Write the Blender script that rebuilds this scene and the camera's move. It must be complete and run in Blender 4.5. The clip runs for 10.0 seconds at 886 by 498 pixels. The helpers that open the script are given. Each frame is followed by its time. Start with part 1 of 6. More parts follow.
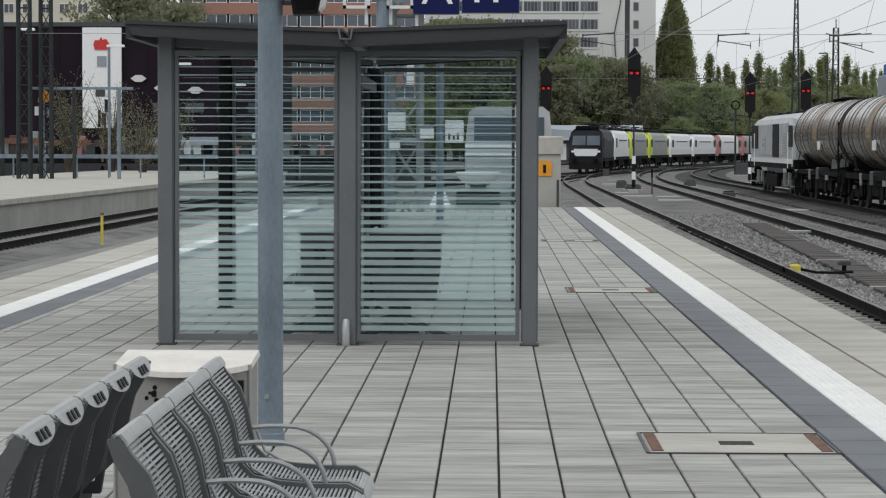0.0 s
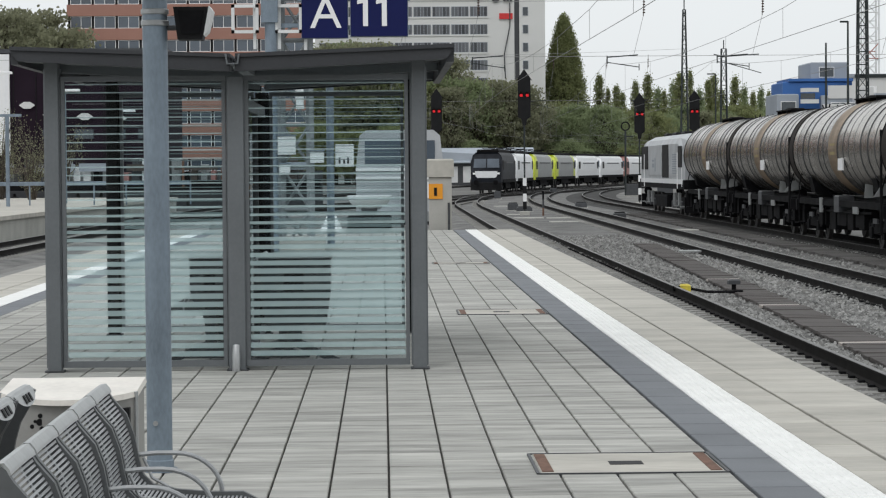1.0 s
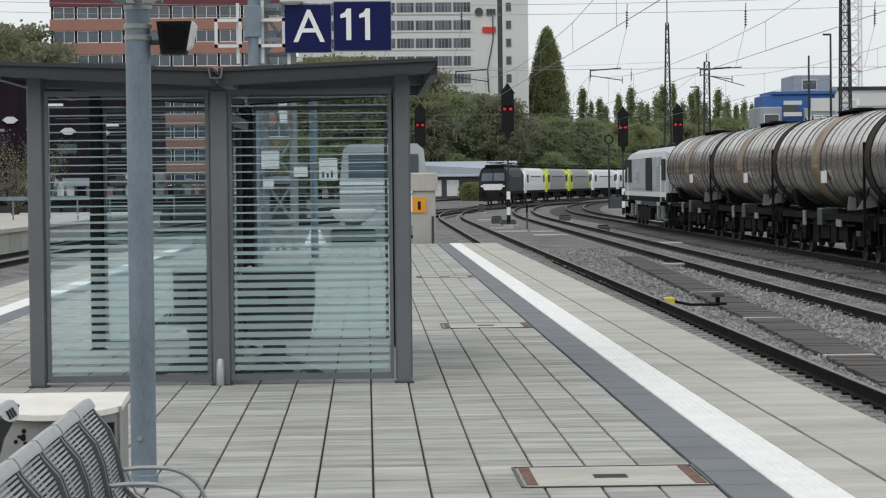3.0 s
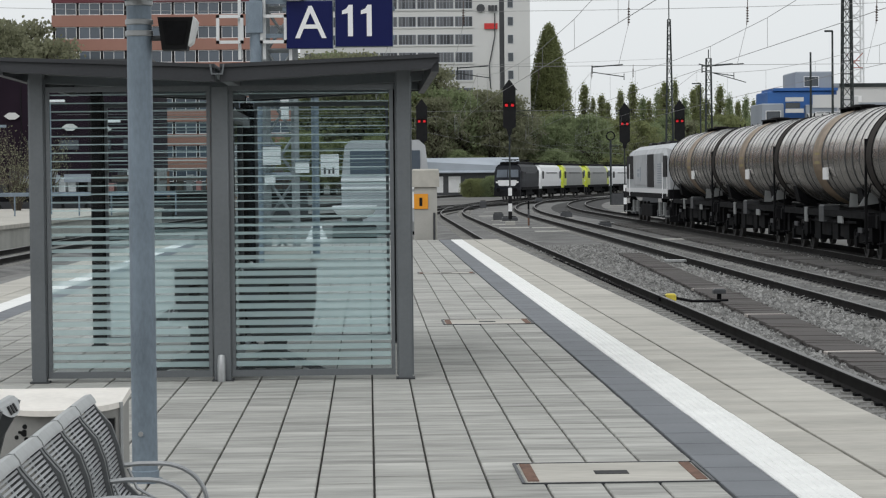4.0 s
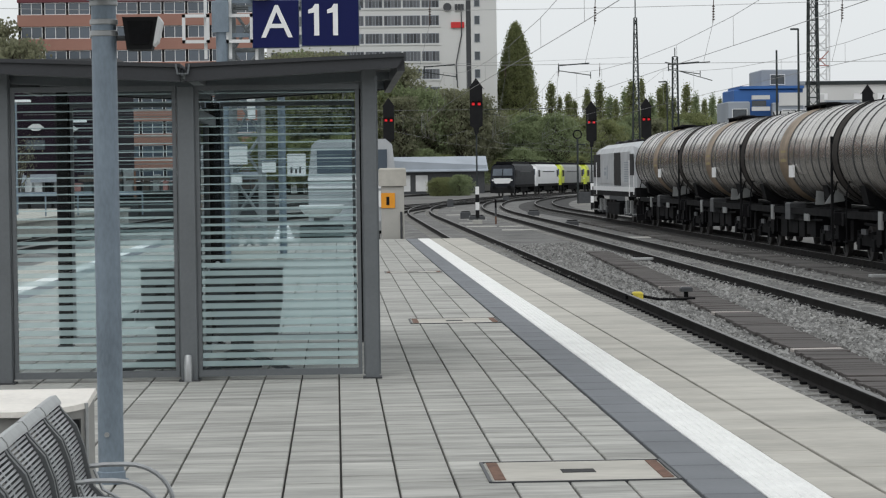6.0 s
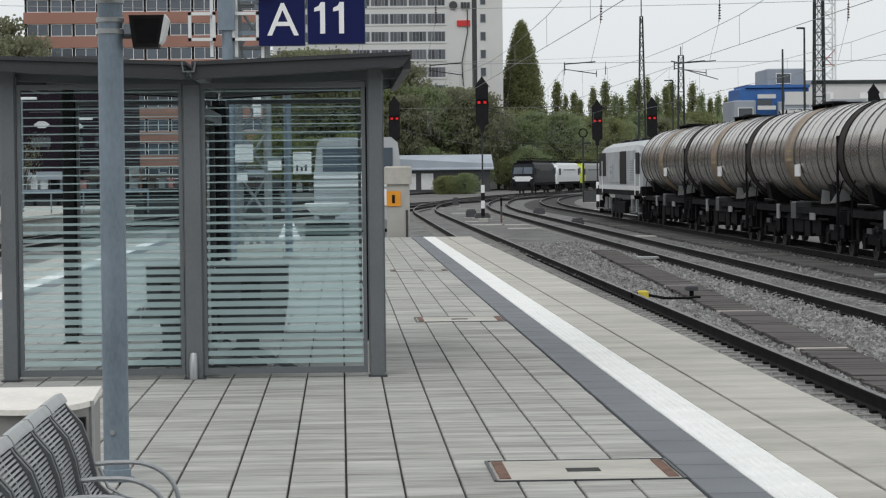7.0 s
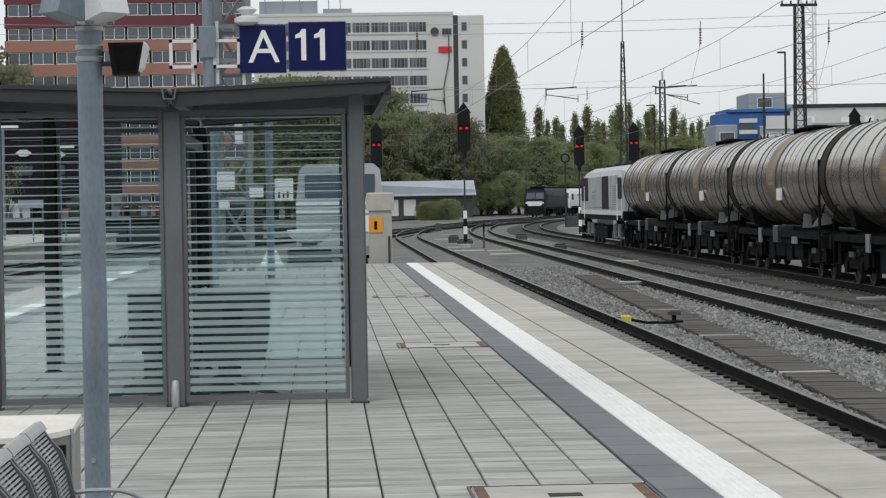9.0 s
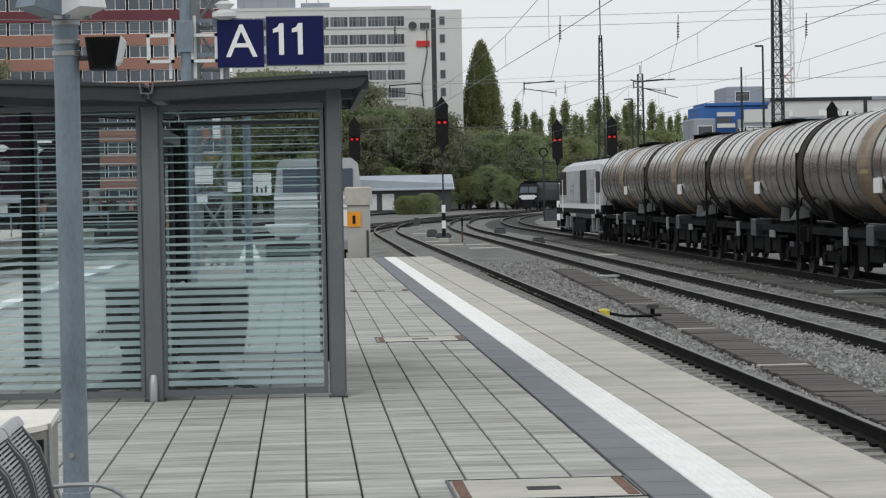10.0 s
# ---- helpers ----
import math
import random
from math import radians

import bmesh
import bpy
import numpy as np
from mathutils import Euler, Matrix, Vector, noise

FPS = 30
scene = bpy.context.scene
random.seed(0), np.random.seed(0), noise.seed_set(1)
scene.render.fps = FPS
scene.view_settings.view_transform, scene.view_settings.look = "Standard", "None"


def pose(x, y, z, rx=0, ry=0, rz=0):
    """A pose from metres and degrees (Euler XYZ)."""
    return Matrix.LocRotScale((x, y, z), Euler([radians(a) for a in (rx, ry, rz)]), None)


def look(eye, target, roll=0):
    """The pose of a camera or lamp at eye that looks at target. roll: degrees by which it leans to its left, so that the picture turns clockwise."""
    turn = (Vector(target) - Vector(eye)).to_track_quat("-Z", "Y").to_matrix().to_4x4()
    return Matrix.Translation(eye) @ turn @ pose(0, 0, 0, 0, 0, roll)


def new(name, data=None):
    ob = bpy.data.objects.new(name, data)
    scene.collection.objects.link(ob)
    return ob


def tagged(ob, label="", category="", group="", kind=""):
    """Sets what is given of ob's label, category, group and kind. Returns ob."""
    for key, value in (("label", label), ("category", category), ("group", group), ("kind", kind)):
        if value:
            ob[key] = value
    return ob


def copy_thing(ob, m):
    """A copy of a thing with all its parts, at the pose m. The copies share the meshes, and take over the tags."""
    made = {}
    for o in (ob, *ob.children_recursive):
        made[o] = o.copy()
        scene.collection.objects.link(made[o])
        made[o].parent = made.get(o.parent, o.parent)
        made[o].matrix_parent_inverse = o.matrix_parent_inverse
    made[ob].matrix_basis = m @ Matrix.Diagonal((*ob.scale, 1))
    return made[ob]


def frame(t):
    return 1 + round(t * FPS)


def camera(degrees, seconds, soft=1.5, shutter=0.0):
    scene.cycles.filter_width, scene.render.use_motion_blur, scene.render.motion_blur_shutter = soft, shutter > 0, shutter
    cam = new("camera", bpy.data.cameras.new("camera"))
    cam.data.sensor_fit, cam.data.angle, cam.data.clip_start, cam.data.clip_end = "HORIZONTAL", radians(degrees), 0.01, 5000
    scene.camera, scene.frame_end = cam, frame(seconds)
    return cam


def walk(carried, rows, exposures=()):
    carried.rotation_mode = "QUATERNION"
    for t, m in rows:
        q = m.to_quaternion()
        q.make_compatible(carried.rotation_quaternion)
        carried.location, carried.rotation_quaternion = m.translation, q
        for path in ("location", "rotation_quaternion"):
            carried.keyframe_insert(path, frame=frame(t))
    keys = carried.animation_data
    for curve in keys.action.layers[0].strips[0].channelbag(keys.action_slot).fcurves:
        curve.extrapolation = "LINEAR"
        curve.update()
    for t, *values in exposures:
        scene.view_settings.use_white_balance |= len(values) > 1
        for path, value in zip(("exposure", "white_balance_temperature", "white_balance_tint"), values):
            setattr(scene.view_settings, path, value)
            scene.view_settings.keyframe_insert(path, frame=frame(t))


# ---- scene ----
cam = camera(20.67, 10.0, soft=1.2)
PATH = [
    (0.0, pose(-0.032, 0, 1.600, 87.544, -0.149, 1.128)),
    (0.1, pose(-0.028, 0, 1.600, 87.557, -0.029, 1.208)),
    (0.2, pose(-0.024, 0, 1.601, 87.614, 0.143, 1.034)),
    (0.3, pose(-0.020, 0, 1.601, 87.701, 0.315, 0.553)),
    (0.4, pose(-0.016, 0, 1.601, 87.793, 0.467, 0.004)),
    (0.5, pose(-0.012, 0, 1.601, 87.903, 0.575, -0.492)),
    (0.7, pose(-0.010, 0, 1.600, 88.043, 0.540, -1.095)),
    (0.8, pose(-0.009, 0, 1.600, 88.085, 0.496, -1.239)),
    (1.0, pose(-0.007, 0, 1.599, 88.090, 0.448, -1.425)),
    (1.5, pose(-0.002, 0, 1.600, 88.039, 0.668, -1.401)),
    (2.0, pose(-0.006, 0, 1.600, 88.154, 0.745, -1.420)),
    (2.5, pose(-0.007, 0, 1.600, 88.411, 0.629, -1.818)),
    (4.0, pose(-0.004, 0, 1.598, 88.323, 0.563, -1.769)),
    (4.5, pose(-0.002, 0, 1.600, 88.236, 0.651, -1.717)),
    (5.0, pose(0.002, 0, 1.603, 88.257, 0.602, -2.065)),
    (5.5, pose(0.004, 0, 1.599, 88.302, 0.793, -2.586)),
    (7.0, pose(0.002, 0, 1.602, 88.248, 0.615, -2.410)),
    (7.5, pose(0.003, 0, 1.598, 88.529, 0.905, -2.380)),
    (8.0, pose(0.003, 0, 1.603, 88.723, 0.760, -2.531)),
    (8.5, pose(0.005, 0, 1.600, 88.812, 0.793, -2.611)),
    (9.0, pose(0.014, 0, 1.600, 88.855, 0.954, -2.822)),
    (9.5, pose(0.020, 0, 1.595, 88.957, 1.243, -2.895)),
    (10.0, pose(0.017, 0, 1.597, 88.711, 1.086, -3.332)),
]
walk(cam, PATH, [(0.0, -0.13), (0.5, 0.0), (1.0, 0.02), (2.0, 0.05), (2.6, 0.02), (4.0, -0.06), (10.0, -0.06)])

# ---- light: bright overcast sky, weak wide sun high behind the camera ----
world = bpy.data.worlds.new("overcast_sky")
scene.world = world
world.use_nodes = True
wn, wl = world.node_tree.nodes, world.node_tree.links
wn.clear()
sky = wn.new("ShaderNodeTexSky")
sky.sky_type, sky.sun_disc = "NISHITA", False
sky.sun_elevation, sky.sun_rotation = radians(48), radians(200)
sky.air_density, sky.dust_density = 1.0, 4.0
grey = wn.new("ShaderNodeHueSaturation")
grey.inputs["Saturation"].default_value = 0.18
cloud = wn.new("ShaderNodeMixRGB")
cloud.inputs[0].default_value = 0.72
cloud.inputs[2].default_value = (10.3, 10.75, 11.0, 1)
back = wn.new("ShaderNodeBackground")
back.inputs["Strength"].default_value = 0.1
wout = wn.new("ShaderNodeOutputWorld")
wl.new(sky.outputs[0], grey.inputs["Color"])
wl.new(grey.outputs[0], cloud.inputs[1])
wl.new(cloud.outputs[0], back.inputs["Color"])
wl.new(back.outputs[0], wout.inputs[0])
sun = new("sun", bpy.data.lights.new("sun", "SUN"))
sun.data.energy, sun.data.angle, sun.data.color = 0.5, radians(14), (0.98, 0.985, 1.0)
sun.matrix_world = look((-10, -25, 38), (0, 0, 0))
scene.view_settings.exposure = 0.0


# ---- materials ----
def mat(name, color, rough=0.7, metal=0.0, var=0.12, scale=3.0, bump=0.0, fine=40.0, stretch=(1, 1, 1), rand=0.0, island=0.0, tint=None, spec=0.5, world=False):
    """A surface with two scales of tone variation, grain relief and an optional shift from piece to piece."""
    m = bpy.data.materials.new(name)
    m.use_nodes = True
    n, l = m.node_tree.nodes, m.node_tree.links
    b = n["Principled BSDF"]
    b.inputs["Metallic"].default_value = metal
    b.inputs["Specular IOR Level"].default_value = spec
    co = n.new("ShaderNodeTexCoord")
    mp = n.new("ShaderNodeMapping")
    mp.inputs["Scale"].default_value = stretch
    geo = n.new("ShaderNodeNewGeometry")
    l.new(geo.outputs["Position"] if world else co.outputs["Object"], mp.inputs["Vector"])
    big, small = n.new("ShaderNodeTexNoise"), n.new("ShaderNodeTexNoise")
    big.inputs["Scale"].default_value, big.inputs["Detail"].default_value = scale, 5
    small.inputs["Scale"].default_value, small.inputs["Detail"].default_value = fine, 3
    l.new(mp.outputs[0], big.inputs["Vector"])
    l.new(mp.outputs[0], small.inputs["Vector"])
    add = n.new("ShaderNodeMath")
    add.operation = "MULTIPLY_ADD"
    l.new(small.outputs["Fac"], add.inputs[0])
    add.inputs[1].default_value = 0.5
    l.new(big.outputs["Fac"], add.inputs[2])
    total = add
    if rand or island:
        src = n.new("ShaderNodeObjectInfo").outputs["Random"] if rand else geo.outputs["Random Per Island"]
        more = n.new("ShaderNodeMath")
        more.operation = "MULTIPLY_ADD"
        l.new(src, more.inputs[0])
        more.inputs[1].default_value = (rand or island)
        l.new(add.outputs[0], more.inputs[2])
        total = more
    lo, hi = 0.45, 1.05 + (rand or island)
    rng = n.new("ShaderNodeMapRange")
    rng.inputs["From Min"].default_value, rng.inputs["From Max"].default_value = lo, hi
    l.new(total.outputs[0], rng.inputs["Value"])
    mix = n.new("ShaderNodeMixRGB")
    dark = [max(0, c * (1 - var)) for c in color]
    lite = [min(1, c * (1 + var)) for c in (tint or color)]
    mix.inputs[1].default_value, mix.inputs[2].default_value = (*dark, 1), (*lite, 1)
    l.new(rng.outputs[0], mix.inputs[0])
    l.new(mix.outputs[0], b.inputs["Base Color"])
    rr = n.new("ShaderNodeMapRange")
    rr.inputs["To Min"].default_value, rr.inputs["To Max"].default_value = min(1, rough + 0.08), max(0.03, rough - 0.08)
    l.new(big.outputs["Fac"], rr.inputs["Value"])
    l.new(rr.outputs[0], b.inputs["Roughness"])
    if bump:
        bp = n.new("ShaderNodeBump")
        bp.inputs["Strength"].default_value, bp.inputs["Distance"].default_value = bump, 0.01
        l.new(small.outputs["Fac"], bp.inputs["Height"])
        l.new(bp.outputs[0], b.inputs["Normal"])
    return m


def glow(name, color, strength):
    m = mat(name, color, 0.4)
    b = m.node_tree.nodes["Principled BSDF"]
    b.inputs["Emission Color"].default_value, b.inputs["Emission Strength"].default_value = (*color, 1), strength
    return m


def glass(name, color=(0.86, 0.93, 0.92), rough=0.02, clear=0.9):
    """Thin pane: mostly see-through, with a Fresnel gloss."""
    m = bpy.data.materials.new(name)
    m.use_nodes = True
    n, l = m.node_tree.nodes, m.node_tree.links
    n.remove(n["Principled BSDF"])
    t, g, x, fr = (n.new("ShaderNode" + k) for k in ("BsdfTransparent", "BsdfGlossy", "MixShader", "Fresnel"))
    t.inputs[0].default_value = (*color, 1)
    g.inputs["Roughness"].default_value = rough
    fr.inputs["IOR"].default_value = 1.33
    l.new(fr.outputs[0], x.inputs[0])
    l.new(t.outputs[0], x.inputs[1])
    l.new(g.outputs[0], x.inputs[2])
    l.new(x.outputs[0], n["Material Output"].inputs[0])
    return m


def frit(name, color, clear):
    """Printed enamel on glass: lets part of the light through."""
    m = bpy.data.materials.new(name)
    m.use_nodes = True
    n, l = m.node_tree.nodes, m.node_tree.links
    b = n["Principled BSDF"]
    b.inputs["Base Color"].default_value, b.inputs["Roughness"].default_value = (*color, 1), 0.35
    t, x = n.new("ShaderNodeBsdfTransparent"), n.new("ShaderNodeMixShader")
    x.inputs[0].default_value = clear
    l.new(b.outputs[0], x.inputs[1])
    l.new(t.outputs[0], x.inputs[2])
    l.new(x.outputs[0], n["Material Output"].inputs[0])
    return m


def leaf(name, color, tint):
    """Thin spring leaves that let half of the light through."""
    m = mat(name, color, 0.8, var=0.3, scale=0.2, fine=2, island=0.6, tint=tint, spec=0.2)
    n, l = m.node_tree.nodes, m.node_tree.links
    b = n["Principled BSDF"]
    t, x = n.new("ShaderNodeBsdfTranslucent"), n.new("ShaderNodeMixShader")
    x.inputs[0].default_value = 0.58
    l.new(b.inputs["Base Color"].links[0].from_socket, t.inputs["Color"])
    l.new(b.outputs[0], x.inputs[1])
    l.new(t.outputs[0], x.inputs[2])
    l.new(x.outputs[0], n["Material Output"].inputs[0])
    return m


M_SLAB = mat("concrete_slab", (0.365, 0.36, 0.335), 0.85, var=0.6, scale=0.9, fine=4.0, stretch=(1, 8.0, 1), bump=0.5, island=0.2, world=True)
M_SLABP = mat("concrete_slab_near", (0.365, 0.36, 0.335), 0.85, var=0.6, scale=0.9, fine=4.0, stretch=(1, 8.0, 1), bump=0.5, rand=0.2, world=True)
M_JOINT = mat("joint_dirt", (0.06, 0.058, 0.052), 0.95, scale=1.5, bump=0.3)
M_EDGE = mat("edge_concrete", (0.45, 0.43, 0.385), 0.85, var=0.3, scale=0.7, fine=6, stretch=(1, 3, 1), bump=0.25, island=0.2)
M_GUIDE = mat("dark_guide_slab", (0.17, 0.18, 0.195), 0.85, var=0.18, scale=1.5, bump=0.2, island=0.4)
M_WHITE = mat("white_tactile_paving", (0.82, 0.82, 0.8), 0.8, var=0.1, scale=3, bump=0.15, island=0.12)
M_WALLC = mat("platform_wall_concrete", (0.4, 0.4, 0.37), 0.9, var=0.2, scale=0.8, fine=20, bump=0.3)
M_BALLAST = mat("ballast_base", (0.14, 0.138, 0.133), 0.95, var=0.65, scale=0.7, fine=11, bump=1.0)
# dark ballast and sleeper tones that also hold the shade under the tank train
M_OILSHADE = mat("oily_shaded_ballast", (0.032, 0.031, 0.03), 0.95, var=0.6, scale=0.7, fine=11, bump=0.8)
M_SLEEPERD = mat("grimy_shaded_sleeper", (0.07, 0.068, 0.065), 0.9, var=0.4, scale=1, island=0.4)
M_SHEDROOF = mat("pale_blue_grey_roof", (0.36, 0.4, 0.45), 0.6, var=0.15, scale=0.3)
M_STONE = mat("ballast_stone", (0.245, 0.243, 0.235), 0.9, var=0.75, scale=2.0, fine=30, island=0.8)
M_GRAVEL = mat("pale_gravel", (0.21, 0.208, 0.2), 0.95, var=0.35, scale=0.5, fine=9, bump=0.8)
M_RAIL = mat("rusty_rail_side", (0.014, 0.0125, 0.012), 0.85, var=0.3, scale=3, spec=0.15)
M_RAILTOP = mat("worn_rail_head", (0.17, 0.165, 0.16), 0.5, metal=0.5, var=0.2)
M_SLEEPER = mat("concrete_sleeper", (0.24, 0.235, 0.22), 0.9, var=0.35, scale=1.0, bump=0.3, island=0.5)
M_TROUGH = mat("grimy_trough_cover", (0.075, 0.07, 0.066), 0.9, var=0.4, scale=1, island=0.6)
M_LIP = mat("pale_steel_lip", (0.42, 0.43, 0.43), 0.4, metal=0.4, var=0.12, scale=5)
M_PLANK = mat("weathered_plank", (0.075, 0.066, 0.062), 0.85, var=0.35, scale=2, fine=30, stretch=(1, 8, 1), rand=0.6)
M_ALU = mat("grey_painted_aluminium", (0.155, 0.168, 0.178), 0.5, metal=0.25, var=0.12, scale=2, bump=0.05)
M_ROOF = mat("grey_roof_sheet", (0.047, 0.049, 0.054), 0.55, metal=0.3, var=0.2, scale=1.5)
M_GLASS = glass("shelter_glass", (0.93, 0.965, 0.975))
M_FRIT = frit("white_glass_print", (0.58, 0.745, 0.755), 0.66)
M_GALV = mat("galvanised_steel", (0.2, 0.247, 0.295), 0.5, metal=0.35, var=0.28, scale=5, fine=60, stretch=(1, 1, 0.4), bump=0.08)
M_STEEL = mat("brushed_grey_steel", (0.4, 0.41, 0.415), 0.42, metal=0.5, var=0.15, scale=4)
M_BAR = mat("grey_seat_bar_steel", (0.36, 0.37, 0.378), 0.45, metal=0.4, var=0.2, scale=5)
M_PALEMAST = mat("pale_grey_mast_steel", (0.27, 0.29, 0.3), 0.6, metal=0.15, var=0.3, scale=1.5)
M_DKSTEEL = mat("dark_grey_steel", (0.06, 0.063, 0.068), 0.55, metal=0.2, var=0.2, scale=4)
M_SEAT = mat("grey_seat_rim_steel", (0.12, 0.126, 0.13), 0.5, metal=0.3, var=0.15, scale=4)
M_BIN = mat("warm_grey_bin_panel", (0.3, 0.295, 0.28), 0.55, metal=0.2, var=0.12, scale=3)
M_BINTOP = mat("cream_bin_lid", (0.78, 0.74, 0.68), 0.5, var=0.12, scale=6, bump=0.05)
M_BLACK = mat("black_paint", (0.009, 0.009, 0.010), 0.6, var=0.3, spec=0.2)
M_BLUE = mat("sign_blue", (0.006, 0.010, 0.075), 0.45, spec=0.2, var=0.08, scale=1)
M_SIGNW = mat("sign_white", (0.85, 0.85, 0.85), 0.4, var=0.03)
M_WHITEP = mat("white_paint", (0.7, 0.71, 0.71), 0.45, var=0.1, scale=1.2)
M_YELLOW = mat("yellow_paint", (0.62, 0.5, 0.06), 0.5, var=0.2, scale=6)
M_ORANGE = mat("orange_sign", (0.8, 0.32, 0.02), 0.45, var=0.1)
M_RUST = mat("rusty_steel", (0.15, 0.078, 0.052), 0.85, var=0.5, scale=8, bump=0.3)
M_TANK = mat("weathered_tank_steel", (0.36, 0.33, 0.295), 0.22, metal=0.85, var=0.5, scale=0.7, fine=1.6, stretch=(1, 1, 0.45), bump=0.7, rand=0.4)
M_TANKB = mat("rust_brown_band", (0.23, 0.165, 0.105), 0.5, metal=0.3, var=0.4, scale=1.5, fine=12)
M_CAP = mat("dark_tank_end", (0.045, 0.041, 0.038), 0.6, metal=0.3, var=0.5, scale=1.5, spec=0.3)
M_CRATE = mat("dull_brown_crate", (0.075, 0.06, 0.052), 0.85, var=0.35, scale=2)
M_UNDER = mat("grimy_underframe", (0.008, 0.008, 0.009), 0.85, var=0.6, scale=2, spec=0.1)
M_WHEEL = mat("grimy_wheel", (0.05, 0.048, 0.047), 0.6, metal=0.2, var=0.5, scale=3, spec=0.4)
M_LOCOG = mat("light_grey_loco_paint", (0.43, 0.445, 0.46), 0.45, var=0.2, scale=0.8)
M_LWHITE = mat("white_loco_paint", (0.75, 0.76, 0.77), 0.4, var=0.06)
M_LGREY = mat("grey_loco_paint", (0.24, 0.25, 0.25), 0.45, var=0.08)
M_LBLACK = mat("black_loco_paint", (0.009, 0.011, 0.016), 0.55, var=0.3, spec=0.18)
M_LLIME = mat("lime_loco_paint", (0.55, 0.62, 0.03), 0.4, var=0.06)
M_LRED = mat("red_loco_paint", (0.4, 0.19, 0.17), 0.5, var=0.1)
M_WIN = mat("dark_window_glass", (0.03, 0.04, 0.05), 0.12, var=0.3, spec=0.8)
M_WSCREEN = mat("blue_grey_windscreen", (0.08, 0.1, 0.125), 0.35, var=0.4, scale=0.6, spec=0.15)
M_WINB = mat("bluish_window_glass", (0.07, 0.09, 0.115), 0.2, var=0.5, scale=0.25, spec=0.8, rand=0.6)
M_SALMON = mat("salmon_facade", (0.335, 0.175, 0.135), 0.8, var=0.08, scale=0.2)
M_WINE = mat("wine_red_facade", (0.14, 0.04, 0.05), 0.8, var=0.1, scale=0.2)
M_HOTEL = mat("pale_render_facade", (0.64, 0.64, 0.625), 0.85, var=0.08, scale=0.1)
M_CREAM = mat("cream_facade", (0.6, 0.56, 0.48), 0.85, var=0.08, scale=0.1)
M_PLUM = mat("dark_plum_cladding", (0.018, 0.011, 0.018), 0.8, var=0.3, scale=0.2, spec=0.1)
M_BLUEH = mat("blue_cladding", (0.03, 0.12, 0.36), 0.6, var=0.15, scale=0.2)
M_GREYH = mat("grey_cladding", (0.3, 0.33, 0.37), 0.7, var=0.12, scale=0.2)
M_REDSIGN = mat("red_sign_paint", (0.6, 0.03, 0.03), 0.5)
M_LAMP = glow("red_signal_light", (0.8, 0.012, 0.02), 0.35)
M_WINH = mat("curtained_window", (0.04, 0.045, 0.055), 0.3, var=0.6, scale=0.6, fine=2.5, rand=1.3, tint=(0.12, 0.125, 0.135), spec=0.4)
M_LEAF = leaf("spring_leaf", (0.23, 0.28, 0.155), (0.29, 0.34, 0.185))
M_LEAFY = leaf("yellow_green_leaf", (0.225, 0.235, 0.155), (0.28, 0.285, 0.185))
M_LEAFD = leaf("poplar_leaf", (0.21, 0.24, 0.12), (0.28, 0.3, 0.14))
M_BARK = mat("bark", (0.07, 0.058, 0.045), 0.95, var=0.4, scale=2, bump=0.5)
M_WIRE = mat("contact_wire", (0.3, 0.3, 0.3), 0.5, metal=0.3)
M_MAST = mat("grey_green_mast_steel", (0.038, 0.045, 0.045), 0.75, var=0.3, scale=1, spec=0.25)
M_INSUL = mat("brown_insulator", (0.08, 0.05, 0.04), 0.35)
M_GROUND = mat("trackside_ground", (0.145, 0.142, 0.135), 0.95, var=0.5, scale=0.15, fine=3, bump=0.6)
M_CONC = mat("pale_concrete", (0.42, 0.41, 0.38), 0.85, var=0.2, scale=1.5, bump=0.2)


